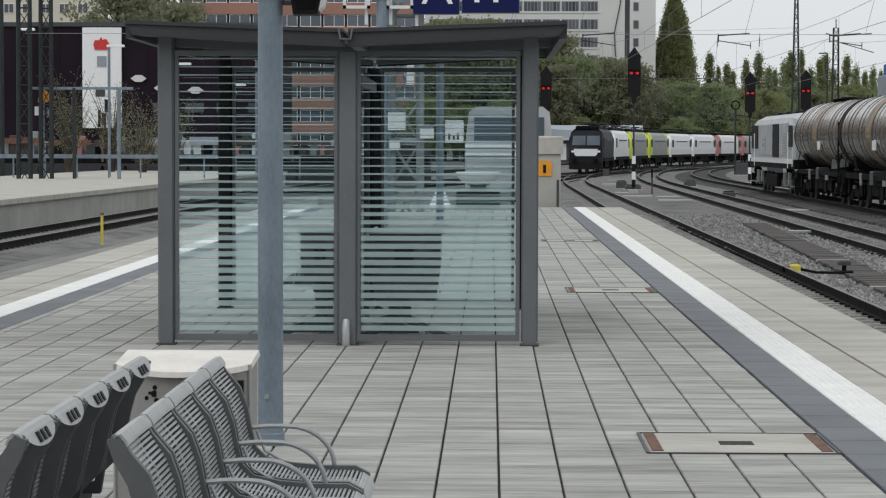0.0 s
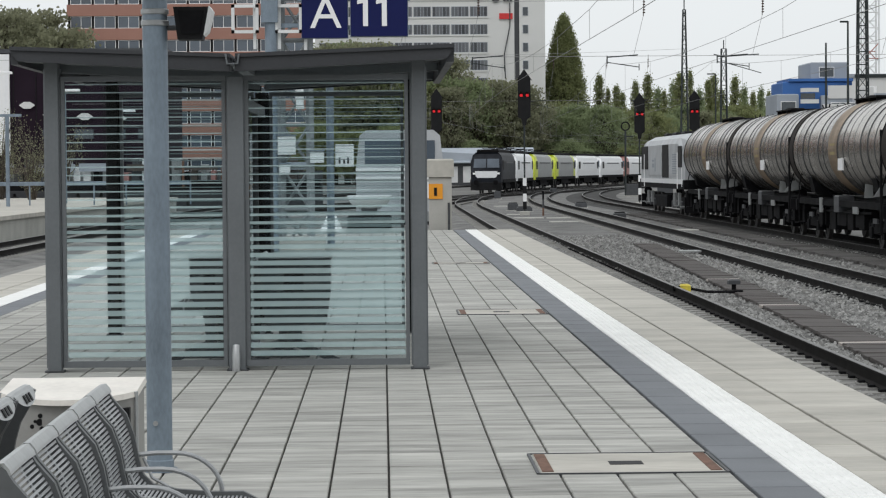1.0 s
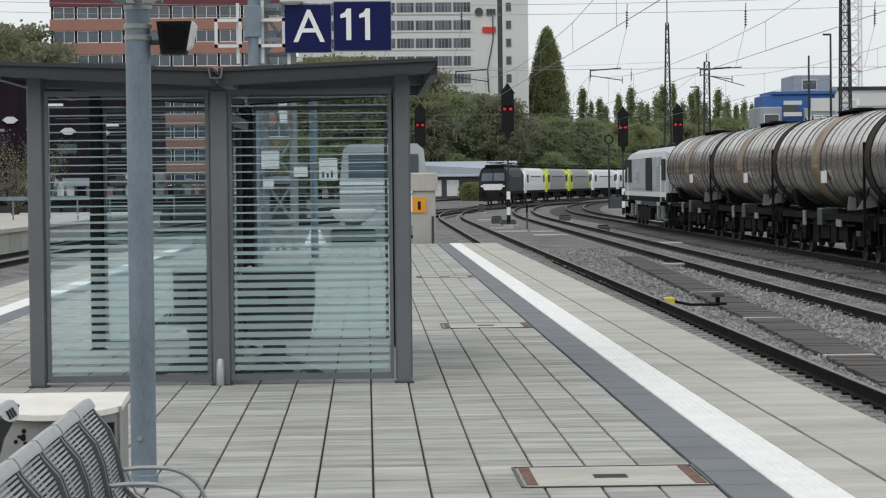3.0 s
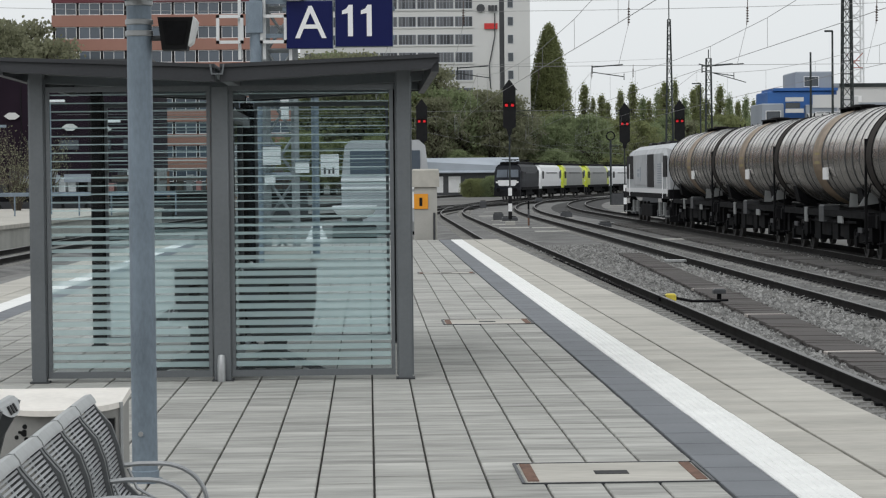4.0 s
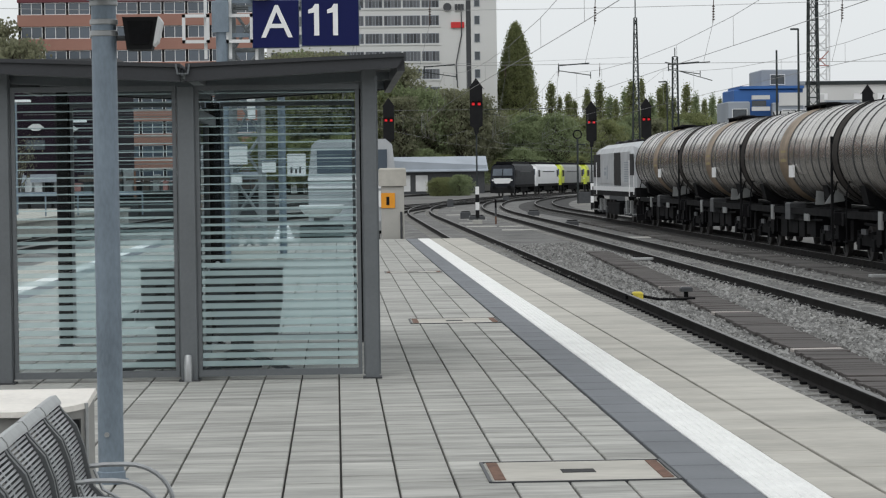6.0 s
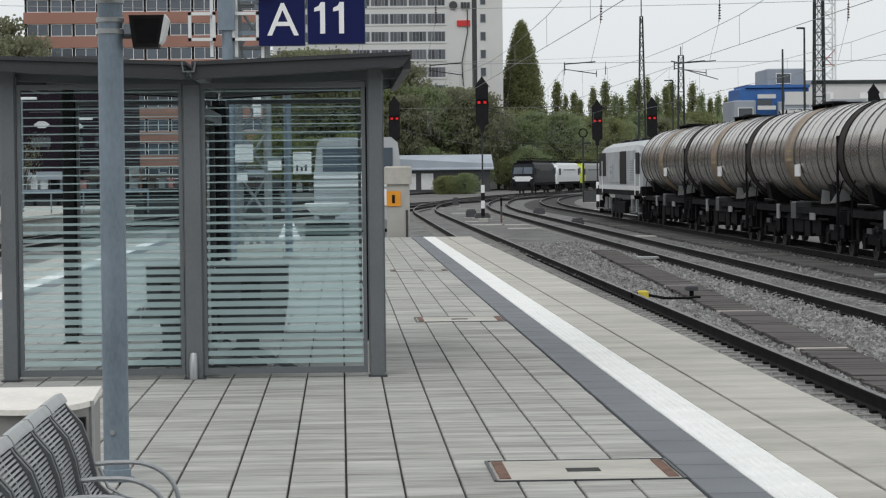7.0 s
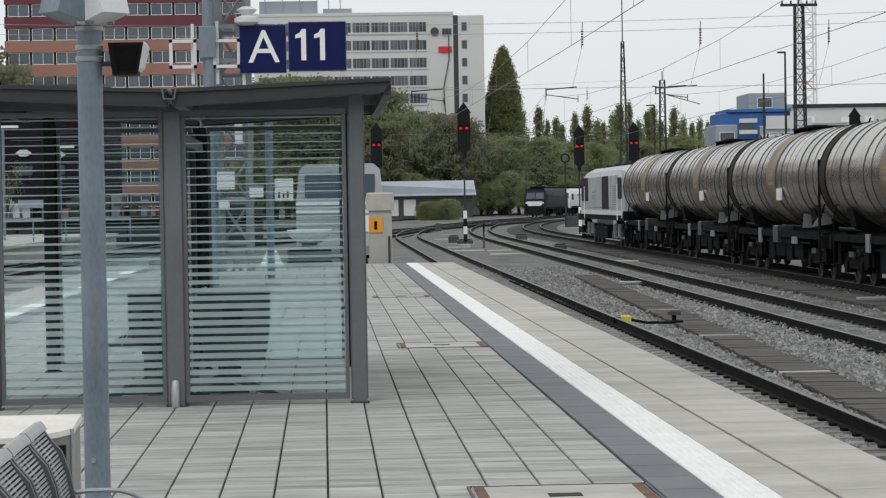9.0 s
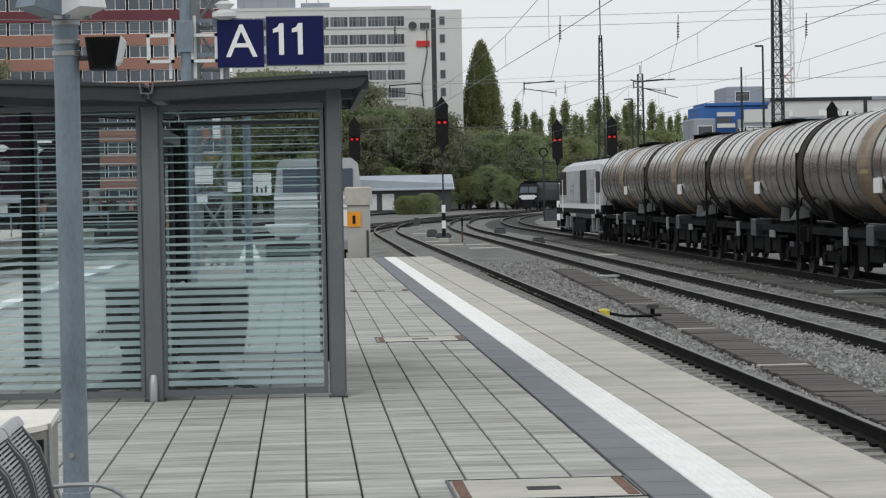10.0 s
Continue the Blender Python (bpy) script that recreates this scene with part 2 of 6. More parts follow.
# ---- mesh helpers ----
class Mesh:
    """Collects simple solids into one mesh."""

    def __init__(self):
        self.v, self.f = [], []

    def add(self, verts, faces, m=None):
        o = len(self.v)
        self.v += [tuple(m @ Vector(p)) if m else tuple(p) for p in verts]
        self.f += [tuple(i + o for i in q) for q in faces]
        return self

    def box(self, x0, x1, y0, y1, z0, z1, m=None):
        return self.add([(x0, y0, z0), (x1, y0, z0), (x1, y1, z0), (x0, y1, z0), (x0, y0, z1), (x1, y0, z1), (x1, y1, z1), (x0, y1, z1)],
                        [(0, 3, 2, 1), (4, 5, 6, 7), (0, 1, 5, 4), (1, 2, 6, 5), (2, 3, 7, 6), (3, 0, 4, 7)], m)

    def chamfer(self, x0, x1, y0, y1, z0, z1, c, m=None):
        """A box whose upper edges are cut off by c."""
        v = [(x0, y0, z0), (x1, y0, z0), (x1, y1, z0), (x0, y1, z0), (x0, y0, z1 - c), (x1, y0, z1 - c), (x1, y1, z1 - c), (x0, y1, z1 - c),
             (x0 + c, y0 + c, z1), (x1 - c, y0 + c, z1), (x1 - c, y1 - c, z1), (x0 + c, y1 - c, z1)]
        return self.add(v, [(0, 3, 2, 1), (0, 1, 5, 4), (1, 2, 6, 5), (2, 3, 7, 6), (3, 0, 4, 7), (4, 5, 9, 8), (5, 6, 10, 9), (6, 7, 11, 10), (7, 4, 8, 11), (8, 9, 10, 11)], m)

    def tube(self, path, r, n=8, close=True):
        """A round bar along points; r may be a list."""
        path = [Vector(p) for p in path]
        rs = r if isinstance(r, (list, tuple)) else [r] * len(path)
        o = len(self.v)
        ref = None
        for i, p in enumerate(path):
            d = (path[min(i + 1, len(path) - 1)] - path[max(i - 1, 0)]).normalized()
            if ref is None or abs(ref.dot(d)) > 0.95:
                ref = Vector((0, 0, 1)) if abs(d.z) < 0.9 else Vector((1, 0, 0))
            u = d.cross(ref).normalized()
            w = u.cross(d)
            for k in range(n):
                a = 2 * math.pi * k / n
                self.v.append(tuple(p + (u * math.cos(a) + w * math.sin(a)) * rs[i]))
        for i in range(len(path) - 1):
            for k in range(n):
                k2 = (k + 1) % n
                self.f.append((o + i * n + k, o + i * n + k2, o + (i + 1) * n + k2, o + (i + 1) * n + k))
        if close:
            self.f.append(tuple(o + k for k in reversed(range(n))))
            self.f.append(tuple(o + (len(path) - 1) * n + k for k in range(n)))
        return self

    def lathe(self, prof, n=24, axis="y", m=None):
        """Rings (along, radius) turned about an axis."""
        o = len(self.v)
        for s, r in prof:
            for k in range(n):
                a = 2 * math.pi * k / n
                c, d = math.cos(a) * r, math.sin(a) * r
                p = {"x": (s, c, d), "y": (c, s, d), "z": (c, d, s)}[axis]
                self.v.append(tuple(m @ Vector(p)) if m else p)
        for i in range(len(prof) - 1):
            for k in range(n):
                k2 = (k + 1) % n
                self.f.append((o + i * n + k, o + i * n + k2, o + (i + 1) * n + k2, o + (i + 1) * n + k))
        self.f.append(tuple(o + k for k in reversed(range(n))))
        self.f.append(tuple(o + (len(prof) - 1) * n + k for k in range(n)))
        return self

    def extrude(self, outline, axis, a, b, m=None):
        """A prism: a closed outline (u, w) swept from a to b along x, y or z."""
        n = len(outline)
        place = {"x": lambda u, w, s: (s, u, w), "y": lambda u, w, s: (u, s, w), "z": lambda u, w, s: (u, w, s)}[axis]
        v = [place(u, w, a) for u, w in outline] + [place(u, w, b) for u, w in outline]
        f = [(i, (i + 1) % n, n + (i + 1) % n, n + i) for i in range(n)] + [tuple(reversed(range(n))), tuple(range(n, 2 * n))]
        return self.add(v, f, m)

    def data(self, name, material, smooth=False):
        me = bpy.data.meshes.new(name)
        me.from_pydata(self.v, [], self.f)
        bm = bmesh.new()
        bm.from_mesh(me)
        bmesh.ops.recalc_face_normals(bm, faces=bm.faces)
        bm.to_mesh(me)
        bm.free()
        if smooth:
            me.polygons.foreach_set("use_smooth", [True] * len(me.polygons))
            me.set_sharp_from_angle(angle=radians(38))
        for k in material if isinstance(material, (list, tuple)) else [material]:
            me.materials.append(k)
        return me


def part(name, mb, material, parent, label="", smooth=False, kind=""):
    ob = new(name, mb.data(name, material, smooth))
    ob.parent = parent
    if label:
        ob["label"] = label
    if kind:
        ob["kind"] = kind
    return ob


def thing(name, at, label, category, group="", kind=""):
    ob = new(name)
    ob.matrix_basis = at if isinstance(at, Matrix) else Matrix.Translation(at)
    ob.empty_display_size = 0.2
    return tagged(ob, label, category, group, kind)


def solid(name, mb, material, label, category, smooth=False, kind="", group="", at=None):
    ob = new(name, mb.data(name, material, smooth))
    if at is not None:
        ob.matrix_basis = at if isinstance(at, Matrix) else Matrix.Translation(at)
    return tagged(ob, label, category, group, kind)


# ---- the plan ----
XC = -1.22          # middle of the platform
HALF = 4.56         # half its width
Y0, Y1 = -12.0, 62.7
RAIL = -0.76        # rail heads below the platform


def curve_x(x0, slope, yb, y_c, r2):
    return lambda y: x0 + slope * (y - yb) + max(0.0, y - y_c) ** 2 / r2


TRACKS = {
    "stub": curve_x(0.6, 0.0, 100, 100, 1400),
    "near": curve_x(4.95, 0.004, 40, 148, 1294),
    "middle": curve_x(9.6, 0.011, 40, 150, 1600),
    "tank": curve_x(14.75, 0.009, 60, 160, 1300),
    "left": curve_x(-12.45, 0.022, 61, 120, 2300),
}


# ---- ground, platform, tracks ----
def ground():
    g = Mesh()
    g.add([(-700, -80, -1.02), (700, -80, -1.02), (700, 1500, -1.02), (-700, 1500, -1.02)], [(0, 1, 2, 3)])
    solid("ground", g, M_GROUND, "dusty grey trackside ground", "ground", kind="structure")


def platform():
    body = Mesh()
    body.box(XC - HALF + 0.03, XC + HALF - 0.03, Y0, Y1 - 0.02, -1.0, -0.025)
    p = solid("platform", body, M_JOINT, "long railway platform paved with grey concrete slabs", "platform", kind="structure")
    wall = Mesh()
    for s in (-1, 1):
        x = XC + s * (HALF - 0.02)
        wall.box(x - 0.03, x + 0.03, Y0, Y1, -1.0, -0.1)
    wall.box(XC - HALF + 0.02, XC + HALF - 0.02, Y1 - 0.015, Y1 + 0.05, -1.0, -0.1)
    part("retaining_wall", wall, M_WALLC, p)
    # edge slabs, light border slabs, white and dark guide strips, mirrored about the middle
    for s in (-1, 1):
        for name, a, b, step, m, z, gap in (("edge_slab", 3.946, 4.56, 1.0, M_EDGE, 0.0, 0.009), ("border_slab", 3.645, 3.922, 0.6, M_EDGE, 0.0, 0.008),
                                            ("dark_guide_strip", 3.034, 3.331, 0.6, M_GUIDE, 0.0, 0.012), ("white_guide_strip", 3.335, 3.638, 0.3, M_WHITE, 0.002, 0.003)):
            mb = Mesh()
            y = Y0
            while y < Y1 - 0.01:
                x0, x1 = sorted((XC + s * a, XC + s * b))
                mb.chamfer(x0, x1, y + gap, min(y + step, Y1) - gap, -0.1 if name == "edge_slab" else -0.024, z + random.uniform(-0.001, 0.001), 0.004)
                if name == "white_guide_strip" and s > 0 and y > 10:
                    for i in range(6):
                        for q in range(6):
                            xr, yr = x0 + 0.025 + i * 0.0506, y + 0.025 + q * 0.05
                            mb.chamfer(xr - 0.015, xr + 0.015, yr - 0.015, yr + 0.015, z - 0.001, z + 0.005, 0.004)
                y += step
            part(name, mb, m, p, kind="stuff")
    # field slabs
    pitch, half, first_x = 0.2975, 3.03, 0.0125
    far = Mesh()
    near = Mesh().chamfer(0.006, pitch - 0.006, 0.0035, pitch - 0.0035, -0.024, 0, 0.005).data("slab", M_SLABP)
    count = 0
    rows = int((Y1 - Y0) / pitch)
    for c in range(-15, 8):
        x = first_x + c * pitch
        if x < XC - half - 0.01 or x + pitch > XC + half + 0.012:
            continue
        for r in range(rows):
            y = Y0 + r * pitch
            if -0.9 < x < 1.8 and 11.6 < y < 20.0 and count < 290:
                ob = new("slab", near)
                ob.location = (x, y, random.uniform(-0.0015, 0.0015))
                ob.rotation_euler = (random.uniform(-0.003, 0.003), random.uniform(-0.003, 0.003), 0)
                ob.parent = p
                count += 1
            else:
                far.chamfer(x + 0.006, x + pitch - 0.006, y + random.uniform(0.001, 0.006), y + pitch - random.uniform(0.001, 0.006), -0.024, random.uniform(-0.0015, 0.0015), 0.004)
    # cut slabs along both guide strips
    for a, b in ((XC - half + 0.004, first_x - 14 * pitch - 0.006), (first_x + 6 * pitch + 0.006, XC + half - 0.004)):
        if b - a > 0.01:
            for r in range(rows):
                y = Y0 + r * pitch
                far.chamfer(a, b, y + 0.002, y + pitch - 0.002, -0.024, 0, 0.004)
    part("paving_slabs", far, M_SLAB, p, kind="stuff")
    return p


COVERS = [(0.79, 1.785, 12.58, 13.46), (0.81, 1.78, 26.35, 27.25), (0.82, 1.76, 40.4, 41.0)]


def shaft_cover(x0, x1, y0, y1):
    t = thing("shaft_cover", ((x0 + x1) / 2, (y0 + y1) / 2, 0), "concrete cable shaft cover in a rusty steel frame", "shaft cover", "shaft covers in the platform")
    w, d = (x1 - x0) / 2, (y1 - y0) / 2
    fr = Mesh()
    for a in (-1, 1):
        fr.box(a * w - 0.008, a * w + 0.008, -d, d, -0.02, 0.009)
        fr.box(-w, w, a * d - 0.008, a * d + 0.008, -0.02, 0.008)
    part("frame", fr, M_DKSTEEL, t, "dark steel frame")
    part("lid", Mesh().chamfer(-w + 0.02, w - 0.02, -d + 0.02, d - 0.02, -0.022, 0.006, 0.004), M_EDGE, t)
    for a in (-1, 1):
        xa, xb = sorted((a * (w - 0.025), a * (w - 0.085)))
        part("corner_plate", Mesh().box(xa, xb, -d + 0.06, d - 0.06, 0.006, 0.010), M_RUST, t, "rusty end plate")
    part("lifting_slot", Mesh().box(-0.09, 0.09, -0.1, 0.05, 0.005, 0.0085), M_BLACK, t, "dark lifting slot")


def rail_profile():
    return [(-0.07, -0.172), (0.07, -0.172), (0.07, -0.16), (0.012, -0.145), (0.009, -0.045), (0.036, -0.035), (0.036, -0.006), (-0.036, -0.006), (-0.036, -0.035), (-0.009, -0.045), (-0.012, -0.145), (-0.07, -0.16)]


def track(name, fx, ya, yb, stones=False):
    t = thing("track_" + name, (0, 0, 0), "railway track of dark steel rails on concrete sleepers", "track", kind="structure")
    ys = list(np.arange(ya, min(yb, 110), 5.0)) + list(np.arange(max(ya, 110), yb + 0.1, 8.0))
    prof = rail_profile()
    n = len(prof)
    for s in (-1, 1):
        web, head = Mesh(), Mesh()
        for mb, pr in ((web, prof), (head, [(-0.034, -0.0055), (0.034, -0.0055), (0.030, 0.0), (-0.030, 0.0)])):
            k = len(pr)
            for i, y in enumerate(ys):
                x = fx(y) + s * 0.7535
                mb.v += [(x + u, y, RAIL + w) for u, w in pr]
                if i:
                    o = (i - 1) * k
                    mb.f += [(o + j, o + (j + 1) % k, o + k + (j + 1) % k, o + k + j) for j in range(k)]
            mb.f += [tuple(range(k)), tuple(range((len(ys) - 1) * k, len(ys) * k))]
        r = part("rail", web, M_RAIL, t)
        part("rail_head", head, M_RAILTOP, r, "worn bright running surface")
    # stained strip beside each rail, its dark tone also standing for the rail's shadow
    for s in (-1, 1):
        grime = Mesh()
        for i, y in enumerate(ys):
            x = fx(y) + s * 0.7535
            grime.v += [(x - 0.2, y, RAIL - 0.2), (x - 0.16, y, RAIL - 0.166), (x + 0.16, y, RAIL - 0.166), (x + 0.2, y, RAIL - 0.2)]
            if i:
                o = 4 * i - 4
                grime.f += [(o + j, o + j + 1, o + j + 5, o + j + 4) for j in range(3)]
        if name != "near":
            part("greasy_shaded_strip", grime, M_OILSHADE, t, "greasy ballast along the rail, darkened for rail shadow", kind="stuff")
    sl, fast = Mesh(), Mesh()
    y = ya + 0.3
    while y < min(yb, 190):
        x = fx(y)
        o = [(-1.3, 0.0), (-0.45, 0.0), (-0.3, -0.03), (0.3, -0.03), (0.45, 0.0), (1.3, 0.0), (1.3, -0.16), (-1.3, -0.16)]
        sl.extrude([(x + u, RAIL - 0.176 + w) for u, w in o], "y", y - 0.13, y + 0.13)
        if y < 75:
            for s in (-1, 1):
                for e in (-0.11, 0.11):
                    xx = x + s * 0.7535 + e
                    fast.box(xx - 0.035, xx + 0.035, y - 0.055, y + 0.055, RAIL - 0.176, RAIL - 0.145)
        y += 0.6
    # tank track: shade below the train is painted into sleepers and bed
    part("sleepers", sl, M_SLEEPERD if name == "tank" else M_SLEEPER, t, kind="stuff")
    if fast.v:
        part("rail_fastenings", fast, M_UNDER, t, kind="stuff")
    bed = Mesh()
    for i, y in enumerate(ys):
        x = fx(y)
        bed.v += [(x - 2.3, y, -1.03), (x - 1.6, y, RAIL - 0.19), (x + 1.6, y, RAIL - 0.19), (x + 2.3, y, -1.03)]
        if i:
            o = 4 * i - 4
            bed.f += [(o + j, o + j + 1, o + j + 5, o + j + 4) for j in range(3)]
    part("ballast_bed", bed, M_OILSHADE if name == "tank" else M_BALLAST, t, kind="stuff")
    return t


def stones():
    """Loose ballast beside the near and middle tracks."""
    rnd = random.Random(5)
    mb = Mesh()
    base = [(1, 0, 0), (-1, 0, 0), (0, 1, 0), (0, -1, 0), (0, 0, 1), (0, 0, -1)]
    tri = [(0, 2, 4), (2, 1, 4), (1, 3, 4), (3, 0, 4), (2, 0, 5), (1, 2, 5), (3, 1, 5), (0, 3, 5)]
    for _ in range(26000):
        y = 24 + 66 * rnd.random() ** 1.6
        k = rnd.random()
        if k < 0.55:
            x = rnd.uniform(5.75, 9.0)
            z = RAIL - 0.17 - 0.03 * math.sin(max(0, min(1, (x - 5.75) / 3.2)) * math.pi)
            if 6.3 < x < 8.1 and rnd.random() < 0.35:
                z -= 0.02
        elif k < 0.8:
            x = rnd.uniform(3.9, 5.6)
            z = RAIL - 0.215
        else:
            x = rnd.uniform(8.9, 14.2)
            z = RAIL - 0.2
        r = rnd.uniform(0.026, 0.06)
        m = Matrix.Translation((x, y, z)) @ Euler((rnd.random() * 6, rnd.random() * 6, rnd.random() * 6)).to_matrix().to_4x4()
        mb.add([(px * r * rnd.uniform(0.7, 1.3), py * r * rnd.uniform(0.7, 1.3), pz * r * rnd.uniform(0.6, 1.0)) for px, py, pz in base], tri, m)
    solid("ballast_stones", mb, M_STONE, "loose grey crushed ballast stones between the tracks", "ballast", kind="stuff")
    bank = Mesh()
    for i, y in enumerate((18, 100, 160)):
        bank.v += [(6.2, y, RAIL - 0.20), (7.4, y, RAIL - 0.215), (8.4, y, RAIL - 0.20), (12.3, y, RAIL - 0.215), (13.6, y, RAIL - 0.205)]
        if i:
            o = 5 * i - 5
            bank.f += [(o + j, o + j + 1, o + j + 6, o + j + 5) for j in range(4)]
    solid("ballast_bank", bank, M_BALLAST, "grey ballast filling the space between the tracks", "ballast", kind="stuff")


def board_walk():
    t = thing("board_walk", (0, 0, 0), "dark weathered plank walkway between the tracks", "walkway")
    rnd = random.Random(8)
    pale = mat("pale_new_plank", (0.42, 0.38, 0.35), 0.8, var=0.2, scale=2)
    bases = [Mesh().chamfer(-0.36, 0.36, -0.165, 0.165, -0.05, 0, 0.006).data("plank", M_PLANK), Mesh().chamfer(-0.36, 0.36, -0.165, 0.165, -0.05, 0, 0.006).data("plank", pale)]
    y, i = 22.0, 0
    while y < 78:
        x = 6.72 + (y - 34) * 0.0385
        light = i in (5, 34, 61, 90)
        ob = new("plank", bases[1 if light else 0])
        ob.location = (x + rnd.uniform(-0.03, 0.03), y, RAIL - 0.12 + rnd.uniform(-0.008, 0.008))
        ob.rotation_euler = (rnd.uniform(-0.02, 0.02), rnd.uniform(-0.01, 0.01), rnd.uniform(-0.03, 0.03))
        ob.parent = t
        y += 0.345
        i += 1
    # dark strip of timber and grime beside the tank train
    s = Mesh()
    for k in range(150):
        y = 40 + k * 0.6
        x = 12.7 + (y - 60) * 0.009 + rnd.uniform(-0.05, 0.05)
        s.box(x - 0.45, x + 0.45, y - 0.28, y + 0.28, RAIL - 0.2, RAIL - 0.13 + rnd.uniform(-0.01, 0.01))
    solid("cable_trough", s, M_TROUGH, "dark covered cable trough beside the tracks", "cable trough", kind="stuff")


def left_side():
    """The neighbouring platform with its concrete wall, beyond the left track."""
    fx = TRACKS["left"]
    lp, wl2, lip = Mesh(), Mesh(), Mesh()
    ys = list(range(0, 150, 6))
    for i, y in enumerate(ys):
        x = fx(y) - 1.72
        lp.v += [(x - 0.32, y, -0.01), (x - 11, y, 0.02)]
        wl2.v += [(x - 0.12, y, -1.0), (x - 0.12, y, -0.16)]
        lip.v += [(x, y, -0.16), (x, y, -0.005), (x - 0.4, y, -0.005), (x - 0.4, y, -0.16)]
        if i:
            o = 2 * i - 2
            lp.f.append((o, o + 1, o + 3, o + 2))
            wl2.f.append((o, o + 1, o + 3, o + 2))
            o = 4 * i - 4
            lip.f += [(o + j, o + (j + 1) % 4, o + 4 + (j + 1) % 4, o + 4 + j) for j in range(4)]
    p = solid("neighbour_platform", lp, M_EDGE, "pale concrete surface of the neighbouring platform", "platform", kind="structure")
    part("retaining_wall", wl2, M_WALLC, p, "stained concrete platform wall")
    part("coping", lip, M_EDGE, p)
    g = Mesh()
    g.add([(-10.6, Y0, -0.93), (XC - HALF, Y0, -0.62), (XC - HALF, 80, -0.62), (-8.5, 120, -0.93)], [(0, 1, 2, 3)])
    solid("gravel_strip", g, M_GRAVEL, "pale dusty gravel strip beside the platform", "gravel", kind="stuff")
    yp = thing("marker_post", (-9.5, 59.0, -0.85), "short yellow marker post standing in gravel", "marker post")
    part("post", Mesh().tube([(0, 0, 0), (0, 0, 0.72)], 0.035, 10), M_YELLOW, yp)
    part("cap", Mesh().tube([(0, 0, 0.72), (0, 0, 0.78)], [0.06, 0.035], 10), M_DKSTEEL, yp)


# ---- the waiting shelter ----
SX = (-2.62, -1.17, 0.28)
SY = (19.35, 23.65)


